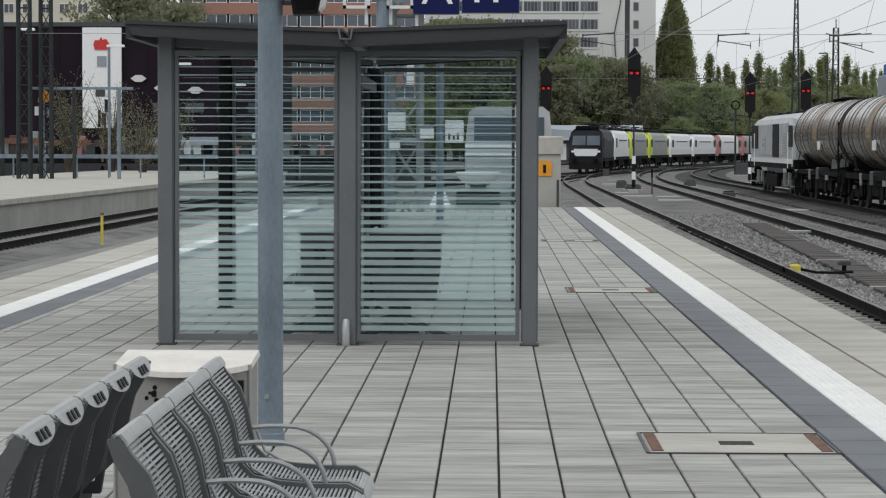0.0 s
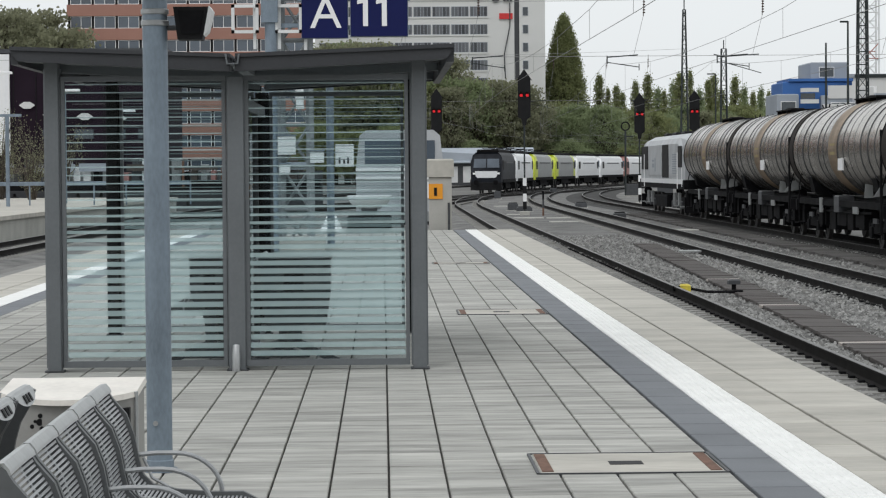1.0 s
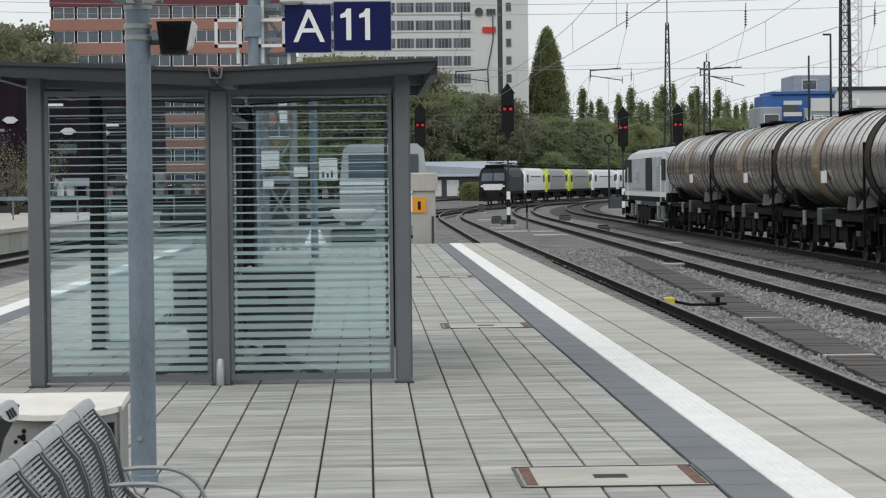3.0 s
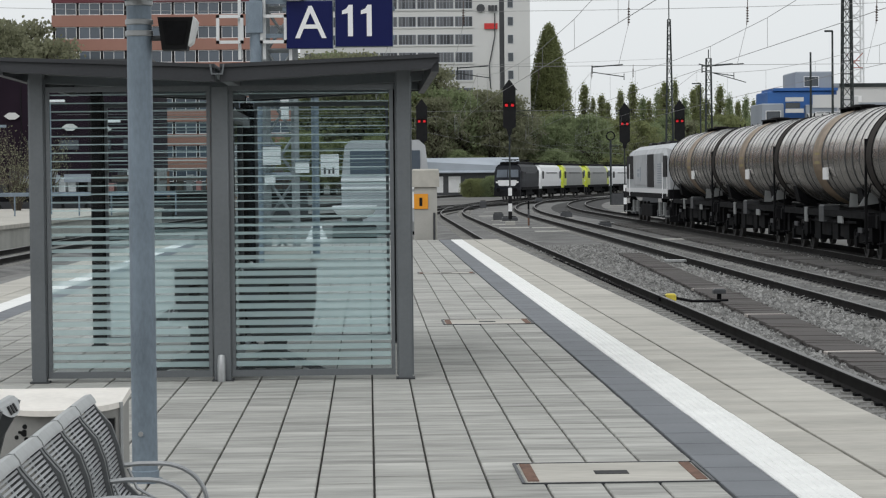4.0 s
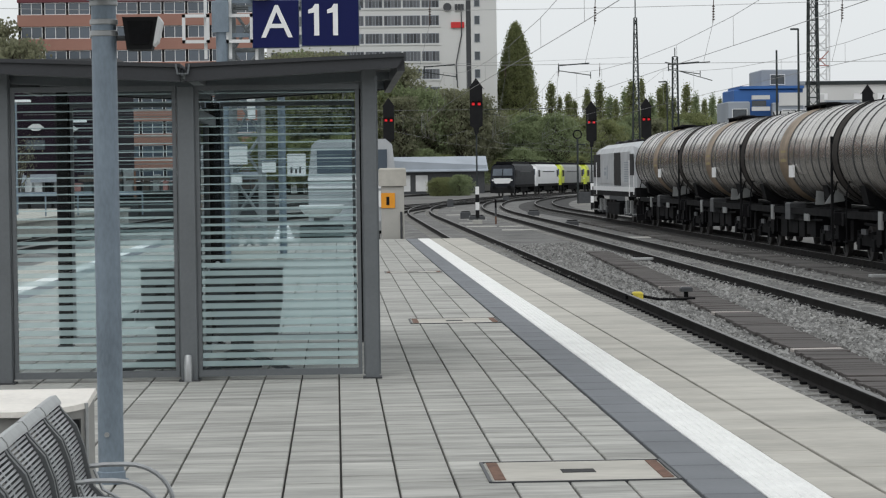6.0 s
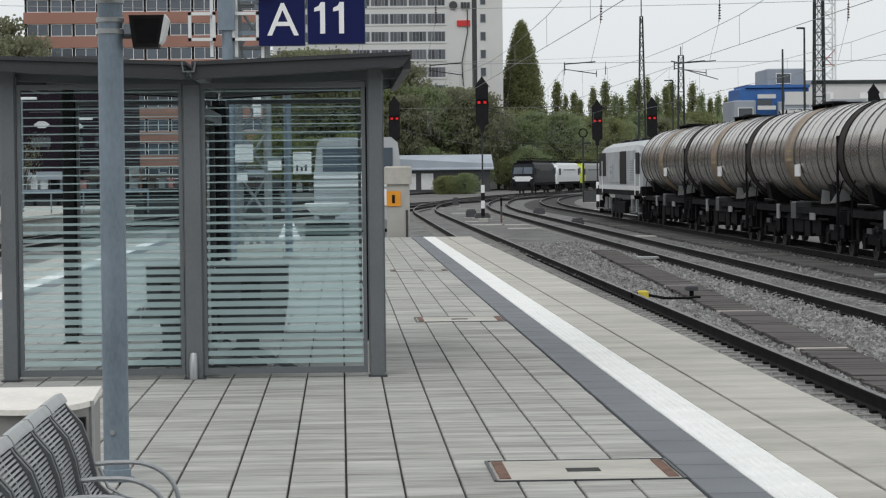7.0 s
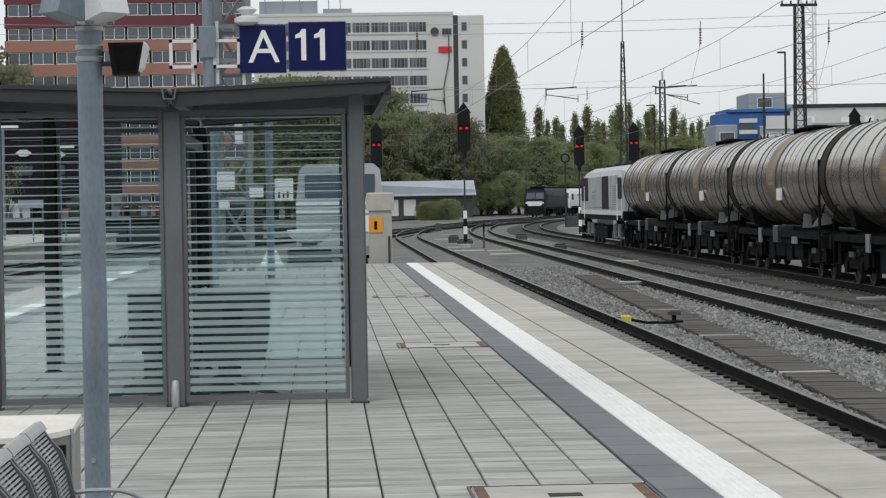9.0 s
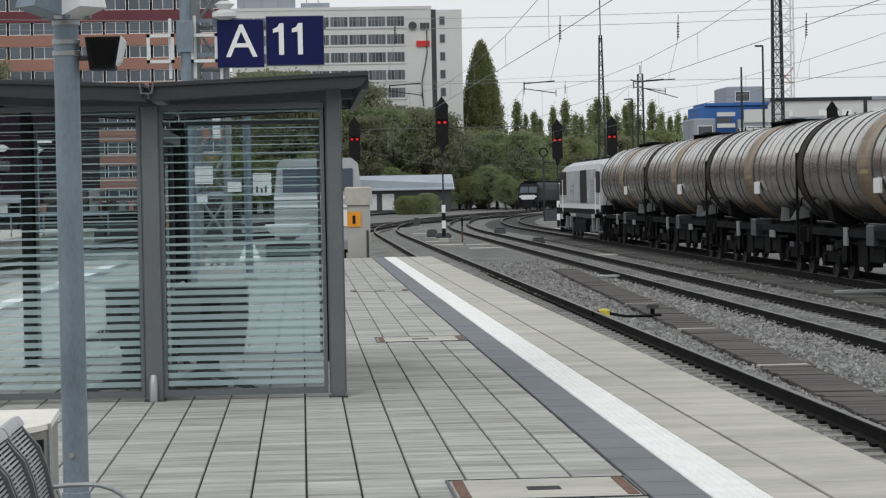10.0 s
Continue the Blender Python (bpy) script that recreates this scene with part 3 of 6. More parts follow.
def shelter():
    t = thing("waiting_shelter", (0, 0, 0), "glazed platform waiting shelter with grey frame and butterfly roof", "shelter")
    TOP = (2.46, 2.34, 2.46)
    for j, y in enumerate(SY):
        for i, x in enumerate(SX):
            w = 0.055 if i != 1 else 0.065
            top = TOP[i]
            po = Mesh().box(x - w, x + w, y - 0.06, y + 0.06, 0.0, top)
            po.box(x - w - 0.012, x + w + 0.012, y - 0.02, y + 0.02, 0.03, top - 0.05)
            # far posts are black: the roof's shade is put into their colour
            q = part("post", po, M_ALU if j == 0 else M_BLACK, t, "" if j == 0 else "far post painted black for the shade under the roof")
            q.modifiers.new("bevel", "BEVEL").width = 0.006
            part("foot_plate", Mesh().box(x - w - 0.02, x + w + 0.02, y - 0.08, y + 0.08, 0.001, 0.014), M_DKSTEEL, t)
        # end wall panes and rails
        for i in (0, 1):
            xa, xb = SX[i] + 0.07, SX[i + 1] - 0.08
            part("bottom_rail", Mesh().box(xa, xb, y - 0.025, y + 0.025, 0.035, 0.085), M_ALU, t)
            part("top_rail", Mesh().box(xa, xb, y - 0.03, y + 0.03, 2.305, 2.345), M_ALU, t)
            for xs in (xa, xb - 0.03):
                part("glazing_bead", Mesh().box(xs, xs + 0.03, y - 0.02, y + 0.02, 0.085, 2.305), M_ALU, t)
            pane = part("pane", Mesh().box(xa + 0.032, xb - 0.032, y - 0.005, y + 0.005, 0.087, 2.303), M_GLASS, t, "clear glass with white printed stripes")
            pane.visible_shadow = False
            st = Mesh()
            k, z = 0, 0.115
            while z < 2.28:
                h = 0.042 if z < 0.75 else 0.042 - 0.032 * min(1, (z - 0.75) / 0.7)
                st.box(xa + 0.034, xb - 0.034, y - 0.0075, y - 0.0055, z, min(z + h, 2.3))
                z += 0.0655
            part("printed_stripes", st, M_FRIT, pane, "white printed glass stripes")
    # middle glass wall with dark mullions
    y0, y1 = SY[0] + 0.09, SY[1] - 0.09
    n = 3
    for k in range(n):
        a, b = y0 + (y1 - y0) * k / n, y0 + (y1 - y0) * (k + 1) / n
        pn = part("pane", Mesh().box(SX[1] - 0.005, SX[1] + 0.005, a + 0.02, b - 0.02, 0.1, 2.1), M_GLASS, t)
        pn.visible_shadow = False
        if k:
            part("mullion", Mesh().box(SX[1] - 0.03, SX[1] + 0.03, a - 0.02, a + 0.02, 0.0, 2.25), M_DKSTEEL, t)
    part("middle_rail", Mesh().box(SX[1] - 0.03, SX[1] + 0.03, y0, y1, 2.1, 2.2), M_ALU, t)
    part("middle_sill", Mesh().box(SX[1] - 0.03, SX[1] + 0.03, y0, y1, 0.04, 0.1), M_ALU, t)
    # butterfly roof, low along the middle
    ya, yb = SY[0] - 0.35, SY[1] + 0.35
    for s in (-1, 1):
        xo, xi = SX[1] + s * 1.73, SX[1] + s * 0.02
        zo, zi = 2.57, 2.505
        part("roof_sheet", Mesh().extrude([(xi, zi), (xo, zo), (xo, zo - 0.03), (xi, zi - 0.03)], "y", ya, yb), M_ROOF, t)
        part("fascia", Mesh().extrude([(xi, zi - 0.031), (xo, zo - 0.031), (xo - s * 0.06, zo - 0.115), (xi, zi - 0.14)], "y", ya + 0.02, ya + 0.06), M_ROOF, t)
        part("fascia", Mesh().extrude([(xi, zi - 0.031), (xo, zo - 0.031), (xo - s * 0.06, zo - 0.115), (xi, zi - 0.14)], "y", yb - 0.06, yb - 0.02), M_ROOF, t)
        part("eaves_beam", Mesh().box(min(xo, xo - s * 0.06), max(xo, xo - s * 0.06), ya + 0.06, yb - 0.06, zo - 0.14, zo - 0.035), M_ROOF, t)
        for y in (SY[0], (SY[0] + SY[1]) / 2, SY[1]):
            part("rafter", Mesh().extrude([(xi, zi - 0.032), (xo - s * 0.07, zo - 0.037), (xo - s * 0.07, zo - 0.11), (xi, zi - 0.13)], "y", y - 0.03, y + 0.03), M_ALU, t)
    part("gutter", Mesh().extrude([(SX[1] - 0.06, 2.50), (SX[1] - 0.045, 2.42), (SX[1] + 0.045, 2.42), (SX[1] + 0.06, 2.50), (SX[1] + 0.045, 2.50), (SX[1] + 0.035, 2.43), (SX[1] - 0.035, 2.43), (SX[1] - 0.045, 2.50)], "y", ya - 0.02, yb), M_ALU, t)
    part("drain_outlet", Mesh().tube([(SX[1] - 0.01, SY[0] - 0.085, 0.0), (SX[1] - 0.01, SY[0] - 0.085, 0.13), (SX[1] - 0.01, SY[0] - 0.05, 0.2)], [0.032, 0.034, 0.03], 12), M_STEEL, t, "bare metal drain pipe", True)
    return t


# ---- things on the platform ----
SEAT_PROFILE = [(0.035, 0.815), (0.012, 0.845), (-0.012, 0.85), (0.01, 0.8), (0.05, 0.74), (0.075, 0.67), (0.09, 0.59), (0.105, 0.53), (0.15, 0.485), (0.24, 0.465), (0.36, 0.455), (0.47, 0.455), (0.515, 0.44), (0.53, 0.405)]


def along(profile, step):
    """Evenly spaced points and directions along a profile."""
    pts = [Vector(p) for p in profile]
    out, left = [], 0.0
    for a, b in zip(pts, pts[1:]):
        d, length = (b - a).normalized(), (b - a).length
        while left <= length:
            out.append((a + d * left, d))
            left += step
        left -= length
    return out


def seat_shell_mesh(width):
    """A curved seat of narrow steel bars between two folded side rims, open towards +x."""
    bars, h = Mesh(), width / 2 - 0.012
    for p, d in along(SEAT_PROFILE[2:], 0.0145):
        n = Vector((-d.y, d.x))
        a, b = p - d * 0.0037, p + d * 0.0037
        c, e = b + n * 0.004, a + n * 0.004
        bars.extrude([(a.x, a.y), (b.x, b.y), (c.x, c.y), (e.x, e.y)], "y", -h + 0.02, h - 0.02)
    for yy in (0.0,):
        for (p, q) in zip(SEAT_PROFILE[2:], SEAT_PROFILE[3:]):
            bars.tube([(p[0], yy, p[1]), (q[0], yy, q[1])], 0.0035, 4)
    rims = []
    pr = [Vector(p) for p in SEAT_PROFILE[2:]]
    for y0, y1 in ((-h, -h + 0.028), (h - 0.028, h)):
        rim = Mesh()
        rims.append(rim)
        inner, outer = [], []
        for i, p in enumerate(pr):
            d = (pr[min(i + 1, len(pr) - 1)] - pr[max(0, i - 1)]).normalized()
            back = Vector((d.y, -d.x))
            inner.append(p + back * (0.03 if p.x >= 0.3 else 0.036 + 0.014 * min(1, i / 3)))
            outer.append(p - back * 0.018 * min(1, i / 2, (len(pr) - 1 - i) / 2))
        o, k = len(rim.v), 4
        for i, (p, q) in enumerate(zip(outer, inner)):
            rim.v += [(p.x, y0, p.y), (p.x, y1, p.y), (q.x, y1, q.y), (q.x, y0, q.y)]
            if i:
                b = o + (i - 1) * k
                rim.f += [(b + c, b + (c + 1) % k, b + k + (c + 1) % k, b + k + c) for c in range(k)]
        rim.f += [(o, o + 1, o + 2, o + 3), tuple(o + (len(pr) - 1) * k + c for c in range(k))]
    section = [(-0.034, 0.842), (-0.022, 0.855), (-0.006, 0.857), (0.008, 0.84), (0.013, 0.826), (0.007, 0.824), (0.0, 0.838), (-0.012, 0.847), (-0.028, 0.838)]
    lip, k, n = Mesh(), len(section), 10
    for a in range(n + 1):
        u = 2 * a / n - 1
        drop, fwd = 0.003 * abs(u) ** 5, 0.0
        lip.v += [(x + fwd, u * h, z - drop) for x, z in section]
        if a:
            o = (a - 1) * k
            lip.f += [(o + q, o + (q + 1) % k, o + k + (q + 1) % k, o + k + q) for q in range(k)]
    lip.f += [tuple(range(k)), tuple(range(n * k, n * k + k))]
    # rounded tongue folded over the back edge, with three dark slots
    tongue, slots = Mesh(), []
    fan = [(h * 0.92 * math.cos(a), 0.044 * math.sin(a)) for a in np.linspace(0, math.pi, 15)]
    for t in (0.0, 0.005):
        tongue.v += [(-0.03 - 0.55 * dz - t, y, 0.848 - dz - t * 0.5) for y, dz in fan]
    m = len(fan)
    tongue.f += [tuple(range(m)), tuple(reversed(range(m, 2 * m)))] + [(i, m + i, m + (i + 1) % m, (i + 1) % m) for i in range(m)]
    for y in (-0.06, 0.0, 0.06):
        q = Mesh()
        q.v += [(-0.0365 - 0.55 * dz - t, y + e, 0.846 - dz) for t in (0.0, 0.003) for e, dz in ((-0.014, 0.006), (0.014, 0.006), (0.014, 0.033), (-0.014, 0.033))]
        q.f += [(0, 1, 2, 3), (7, 6, 5, 4)] + [(i, 4 + i, 4 + (i + 1) % 4, (i + 1) % 4) for i in range(4)]
        slots.append(q)
    front = Mesh().extrude([(0.50, 0.452), (0.525, 0.435), (0.54, 0.40), (0.532, 0.398), (0.515, 0.43), (0.497, 0.446)], "y", -h, h)
    return bars, rims, lip, front, tongue, slots


PITCH = 0.465


def bench(at, seats, label):
    """A row of bar seats with hoop armrests on a beam; it faces +x."""
    t = thing("bench", at, label, "bench", "rows of platform seats")
    bars, rims, lip, front, tongue, slots = seat_shell_mesh(PITCH)
    shell = tongue.data("seat", M_LIP)
    pieces = [("side_rim", r.data("side_rim", M_SEAT)) for r in rims] + [("bar_grid", bars.data("bar_grid", M_BAR)), ("top_lip", lip.data("top_lip", M_LIP, True)), ("front_lip", front.data("front_lip", M_LIP, True))] + [("slot", q.data("slot", M_BLACK)) for q in slots]
    for i in range(seats):
        seat = new("seat", shell)
        seat.parent, seat.location = t, (0, (i + 0.5) * PITCH, 0)
        seat["label"] = "grey steel bar seat with curved back"
        for name, me in pieces:
            ob = new(name, me)
            ob.parent = seat
            if name == "bar_grid":
                ob["kind"] = "stuff"
    arm = Mesh()
    path = [(0.085, 0, 0.60), (0.16, 0, 0.607), (0.23, 0, 0.607)]
    path += [(0.23 + 0.165 * math.sin(a), 0, 0.465 + 0.142 * math.cos(a)) for a in np.linspace(0.2, 1.55, 9)] + [(0.397, 0, 0.43)]
    arm.tube(path, 0.0085, 8)
    arm.tube([(0.12, 0, 0.59), (0.15, 0, 0.52), (0.22, 0, 0.48)], 0.006, 6)
    am = arm.data("armrest", M_BAR, True)
    for i in range(seats + 1):
        ob = new("armrest", am)
        ob.location, ob.parent = (0, i * PITCH, 0), t
        ob["label"] = "bent round-bar armrest"
    length = seats * PITCH
    part("beam", Mesh().box(0.16, 0.24, 0.05, length - 0.05, 0.36, 0.42), M_DKSTEEL, t)
    for i in range(seats):
        y = (i + 0.5) * PITCH
        part("bracket", Mesh().extrude([(0.08, 0.52), (0.1, 0.52), (0.12, 0.44), (0.42, 0.425), (0.42, 0.40), (0.1, 0.40)], "y", y - 0.02, y + 0.02), M_DKSTEEL, t)
    for y in (0.35, length - 0.35):
        part("leg", Mesh().extrude([(0.15, 0.37), (0.25, 0.37), (0.23, 0.09), (0.42, 0.03), (0.42, 0.0), (-0.02, 0.0), (-0.02, 0.03), (0.17, 0.09)], "y", y - 0.03, y + 0.03), M_DKSTEEL, t, "splayed steel pedestal leg")
    return t


def benches():
    y = 6.2
    bench(pose(-0.975, y, 0), 5, "row of grey steel bar seats with hoop armrests")
    bench(pose(-1.27, y + 5 * PITCH, 0, 0, 0, 180), 5, "row of grey steel seats standing back to back with another")
    bench(pose(-1.06, 20.3, 0), 4, "row of grey steel seats inside the glass shelter")
    bench(pose(-1.28, 20.3 + 4 * PITCH, 0, 0, 0, 180), 4, "row of grey steel seats inside the glass shelter")


def waste_bin(at, label):
    """A tall bin with bowed front and a sloping cream lid."""
    t = thing("waste_bin", at, label, "waste bin", "platform waste bins")
    w, d = 0.245, 0.33
    front = [(-w + 2 * w * i / 12, -0.16 * (1 - (2 * i / 12 - 1) ** 2)) for i in range(13)]
    outline = front + [(w, d), (-w, d)]
    body = Mesh()
    n = len(outline)
    body.v = [(u, v, 0.04) for u, v in outline] + [(u, v, 0.757 + 0.035 * (v + 0.16) / 0.49) for u, v in outline]
    body.f = [(i, (i + 1) % n, n + (i + 1) % n, n + i) for i in range(n)] + [tuple(reversed(range(n))), tuple(range(n, 2 * n))]
    part("body", body, M_BIN, t, "bowed warm grey metal panels", True)
    lid = Mesh()
    big = [(u * 1.04, v * 1.12 - 0.006 if v < 0 else v + 0.01) for u, v in outline]
    lid.v = [(u, v, 0.759 + 0.035 * (v + 0.16) / 0.49) for u, v in big] + [(u * 0.985, v * 0.985, 0.779 + 0.035 * (v + 0.16) / 0.49) for u, v in big]
    lid.f = [(i, (i + 1) % n, n + (i + 1) % n, n + i) for i in range(n)] + [tuple(reversed(range(n))), tuple(range(n, 2 * n))]
    part("lid", lid, M_BINTOP, t, "sloping cream lid")
    part("plinth", Mesh().box(-w + 0.02, w - 0.02, -0.06, d - 0.02, 0.0, 0.04), M_DKSTEEL, t)
    for s in (-1, 1):
        part("side_trim", Mesh().tube([(s * (w + 0.003), 0.0, 0.05), (s * (w + 0.003), 0.0, 0.79)], 0.009, 6), M_STEEL, t)
    part("opening", Mesh().box(0.198, 0.23, -0.062, -0.02, 0.655, 0.735), M_BLACK, t, "dark slot")
    # plain litter symbol
    sym = Mesh()
    for x, z, r in ((-0.082, 0.718, 0.009), (-0.084, 0.695, 0.013), (-0.102, 0.697, 0.006), (-0.114, 0.678, 0.008), (-0.076, 0.672, 0.009)):
        y = -0.16 * (1 - (x / w) ** 2) - 0.002
        sym.lathe([(y - 0.001, r), (y + 0.004, r)], 10, "y", Matrix.Translation((x, 0, z)))
    part("symbol", sym, M_BLACK, t, "small black litter symbol")
    return t


def lamp_post():
    t = thing("platform_pole", (-1.203, 12.9, 0), "galvanised steel platform pole with loudspeaker and boards", "pole")
    part("shaft", Mesh().lathe([(0.0, 0.075), (0.06, 0.075), (0.065, 0.068), (2.55, 0.066), (3.6, 0.064)], 28, "z"), M_GALV, t, "", True)
    part("base_plate", Mesh().lathe([(0.0, 0.092), (0.018, 0.092)], 24, "z"), M_GALV, t)
    for z in (2.36, 2.42, 2.52):
        part("collar", Mesh().lathe([(z, 0.069), (z + 0.004, 0.074), (z + 0.026, 0.074), (z + 0.03, 0.069)], 28, "z"), M_STEEL, t, "", True)
    part("bolt", Mesh().lathe([(-0.078, 0.014), (-0.066, 0.014)], 8, "y", Matrix.Translation((-0.014, 0, 0.262))), M_STEEL, t)
    # tapered dark loudspeaker on a short arm
    sp = Mesh()
    zt, zb = 2.455, 2.285
    sp.v = [(0.105, -0.1, zt), (0.29, -0.1, zt), (0.29, 0.1, zt), (0.105, 0.1, zt), (0.125, -0.08, zb), (0.255, -0.08, zb), (0.255, 0.08, zb), (0.125, 0.08, zb)]
    sp.f = [(0, 1, 2, 3), (7, 6, 5, 4), (0, 4, 5, 1), (1, 5, 6, 2), (2, 6, 7, 3), (3, 7, 4, 0)]
    q = part("loudspeaker", sp, M_BLACK, t, "tapered black loudspeaker")
    part("grille", Mesh().add([(0.13, -0.1005, zt - 0.02), (0.265, -0.1005, zt - 0.02), (0.243, -0.0862, zb + 0.03), (0.145, -0.0862, zb + 0.03), (0.13, -0.106, zt - 0.02), (0.265, -0.106, zt - 0.02), (0.243, -0.092, zb + 0.03), (0.145, -0.092, zb + 0.03)],
                              [(4, 5, 6, 7), (0, 4, 7, 3), (1, 2, 6, 5), (0, 1, 5, 4), (3, 7, 6, 2)]), M_UNDER, q, "dark brownish speaker grille")
    sh = Mesh()
    sh.v = [(0.293, -0.11, zt + 0.005), (0.31, -0.09, zt - 0.02), (0.31, 0.1, zt - 0.02), (0.293, 0.11, zt + 0.005), (0.262, -0.09, zb + 0.02), (0.285, -0.08, zb + 0.04), (0.285, 0.08, zb + 0.04), (0.262, 0.09, zb + 0.02)]
    sh.f = [(0, 1, 2, 3), (7, 6, 5, 4), (0, 4, 5, 1), (1, 5, 6, 2), (2, 6, 7, 3), (3, 7, 4, 0)]
    part("side_shield", sh, M_WHITEP, t, "pale metal side shield")
    part("arm", Mesh().tube([(0.05, 0, 2.35), (0.12, 0, 2.35)], 0.014, 8), M_DKSTEEL, t)
    # boards fanned out from the pole head
    for s, a, b in ((-1, 38, "grey sloping board housing"), (1, -42, "white sloping board housing")):
        m = pose(s * 0.075, -0.02, 2.52, 0, 0, a) @ pose(0, 0, 0, 0, s * -16, 0)
        x0, x1 = (0.0, 0.2) if s > 0 else (-0.22, 0.0)
        part("board", Mesh().box(x0, x1, -0.17, 0.02, 0.03, 0.32, m), M_WHITEP if s > 0 else M_GALV, t, b)
    part("bracket", Mesh().box(-0.12, 0.13, -0.05, 0.05, 2.56, 2.6), M_GALV, t)
    # thin white conduit hung behind
    return t


def text_mesh(body, size, material, name, parent, m, depth=0.004):
    cu = bpy.data.curves.new(name, "FONT")
    cu.offset = 0.0
    cu.body, cu.size, cu.extrude, cu.align_x, cu.align_y = body, size, depth, "CENTER", "CENTER"
    tmp = new(name, cu)
    dg = bpy.context.evaluated_depsgraph_get()
    me = bpy.data.meshes.new_from_object(tmp.evaluated_get(dg))
    bpy.data.objects.remove(tmp)
    me.materials.clear()
    me.materials.append(material)
    ob = new(name, me)
    ob.parent, ob.matrix_basis = parent, m
    ob["label"] = "white lettering " + body
    return ob


def lattice(name, at, w0, w1, height, panels, material, label, category, bar=0.05, chord=0.09, group=""):
    """A four-legged lattice mast tapering from w0 to w1."""
    t = thing(name, at, label, category, group)
    mb = Mesh()
    half = lambda k: (w0 + (w1 - w0) * k / panels) / 2
    cs = [(-1, -1), (1, -1), (1, 1), (-1, 1)]
    for sx, sy in cs:
        part("leg", Mesh().tube([(sx * w0 / 2, sy * w0 / 2, 0), (sx * w1 / 2, sy * w1 / 2, height)], chord / 2, 4), material, t)
    for k in range(panels):
        z0, z1, h0, h1 = height * k / panels, height * (k + 1) / panels, half(k), half(k + 1)
        for i in range(4):
            a, b = cs[i], cs[(i + 1) % 4]
            if k % 2:
                a, b = b, a
            mb.tube([(a[0] * h0, a[1] * h0, z0), (b[0] * h1, b[1] * h1, z1)], bar / 2, 4)
            mb.tube([(a[0] * h1, a[1] * h1, z1), (b[0] * h1, b[1] * h1, z1)], bar / 2, 4)
    part("bracing", mb, material, t, kind="stuff")
    return t


def platform_mast():
    """Lattice mast behind the shelter with the track sign."""
    t = lattice("lattice_mast", (-1.68, 47.2, 0), 0.56, 0.52, 9.0, 11, M_PALEMAST, "grey-green steel lattice mast standing on the platform", "lattice mast", 0.06, 0.14)
    part("foot", Mesh().chamfer(-0.55, 0.55, -0.55, 0.55, 0, 0.3, 0.05), M_CONC, t)
    for z in (4.35, 5.0):
        part("clamp", Mesh().box(-0.48, 0.6, -0.5, -0.44, z - 0.04, z + 0.04), M_GALV, t)
    for x, z0, z1 in ((-0.75, 3.9, 5.05), (-0.28, 3.9, 5.1), (0.22, 3.6, 4.6)):
        part("bracket_bar", Mesh().box(x - 0.03, x + 0.03, -0.52, -0.46, z0, z1), M_WHITEP, t)
    part("sign_pole", Mesh().tube([(-0.44, -0.55, 0), (-0.44, -0.55, 9.0)], 0.115, 12), M_GALV, t, "galvanised round pole", True)
    for x in (-0.93, -0.1):
        fr = Mesh()
        for a, b, c, d in ((-0.26, -0.2, 4.2, 4.75), (0.2, 0.26, 4.2, 4.75), (-0.26, 0.26, 4.2, 4.26), (-0.26, 0.26, 4.69, 4.75)):
            fr.box(x + a, x + b, -0.62, -0.56, c, d)
        part("sign_frame", fr, M_WHITEP, t, "empty pale sign frame")
    part("junction_box", Mesh().chamfer(-0.62, -0.3, -0.7, -0.5, 4.4, 5.0, 0.02), M_GALV, t)
    part("insulator", Mesh().lathe([(5.0, 0.1), (5.06, 0.24), (5.14, 0.24), (5.2, 0.1), (5.3, 0.2), (5.36, 0.1)], 12, "z", Matrix.Translation((0.3, -0.6, 0))), M_WHITEP, t, "pale insulator discs", True)
    part("camera_box", Mesh().extrude([(-0.5, 3.72), (-0.1, 3.72), (0.05, 3.55), (0.05, 3.45), (-0.5, 3.45)], "y", -0.72, -0.5), M_BLACK, t)
    part("yellow_plate", Mesh().box(-0.4, 0.3, -0.75, -0.7, 5.52, 5.78), M_YELLOW, t, "yellow plate")
    for x, y, z, w, h in ((-0.16, -0.5, 1.88, 0.17, 0.36), (0.42, -0.5, 1.72, 0.13, 0.22), (-0.2, -0.5, 1.5, 0.1, 0.2), (0.1, -0.5, 2.75, 0.07, 0.5)):
        b = part("equipment_box", Mesh().chamfer(x - w, x + w, y - 0.12, y + 0.14, z, z + h, 0.02), M_WHITEP, t, "pale equipment box")
        part("box_hood", Mesh().box(x - w - 0.015, x + w + 0.015, y - 0.14, y + 0.14, z + h + 0.001, z + h + 0.02), M_GALV, b)
    st = thing("sign_stand", (-1.03, 47.8, 0), "thin galvanised pole with a pale notice board", "sign stand")
    part("pole", Mesh().tube([(0, 0, 0), (0, 0, 3.6)], 0.075, 12), M_GALV, st, "", True)
    part("foot", Mesh().chamfer(-0.18, 0.18, -0.18, 0.18, 0, 0.05, 0.01), M_CONC, st)
    nb = part("notice_board", Mesh().chamfer(0.1, 0.46, -0.03, 0.03, 1.64, 2.08, 0.008), M_SIGNW, st, "pale notice board")
    for x, z0, z1 in ((0.18, 1.7, 1.82), (0.27, 1.7, 1.78), (0.35, 1.7, 1.84)):
        part("mark", Mesh().box(x - 0.02, x + 0.02, -0.036, -0.031, z0, z1), M_DKSTEEL, nb)
    part("bracket", Mesh().box(0.02, 0.12, -0.02, 0.02, 1.9, 1.94), M_GALV, st)
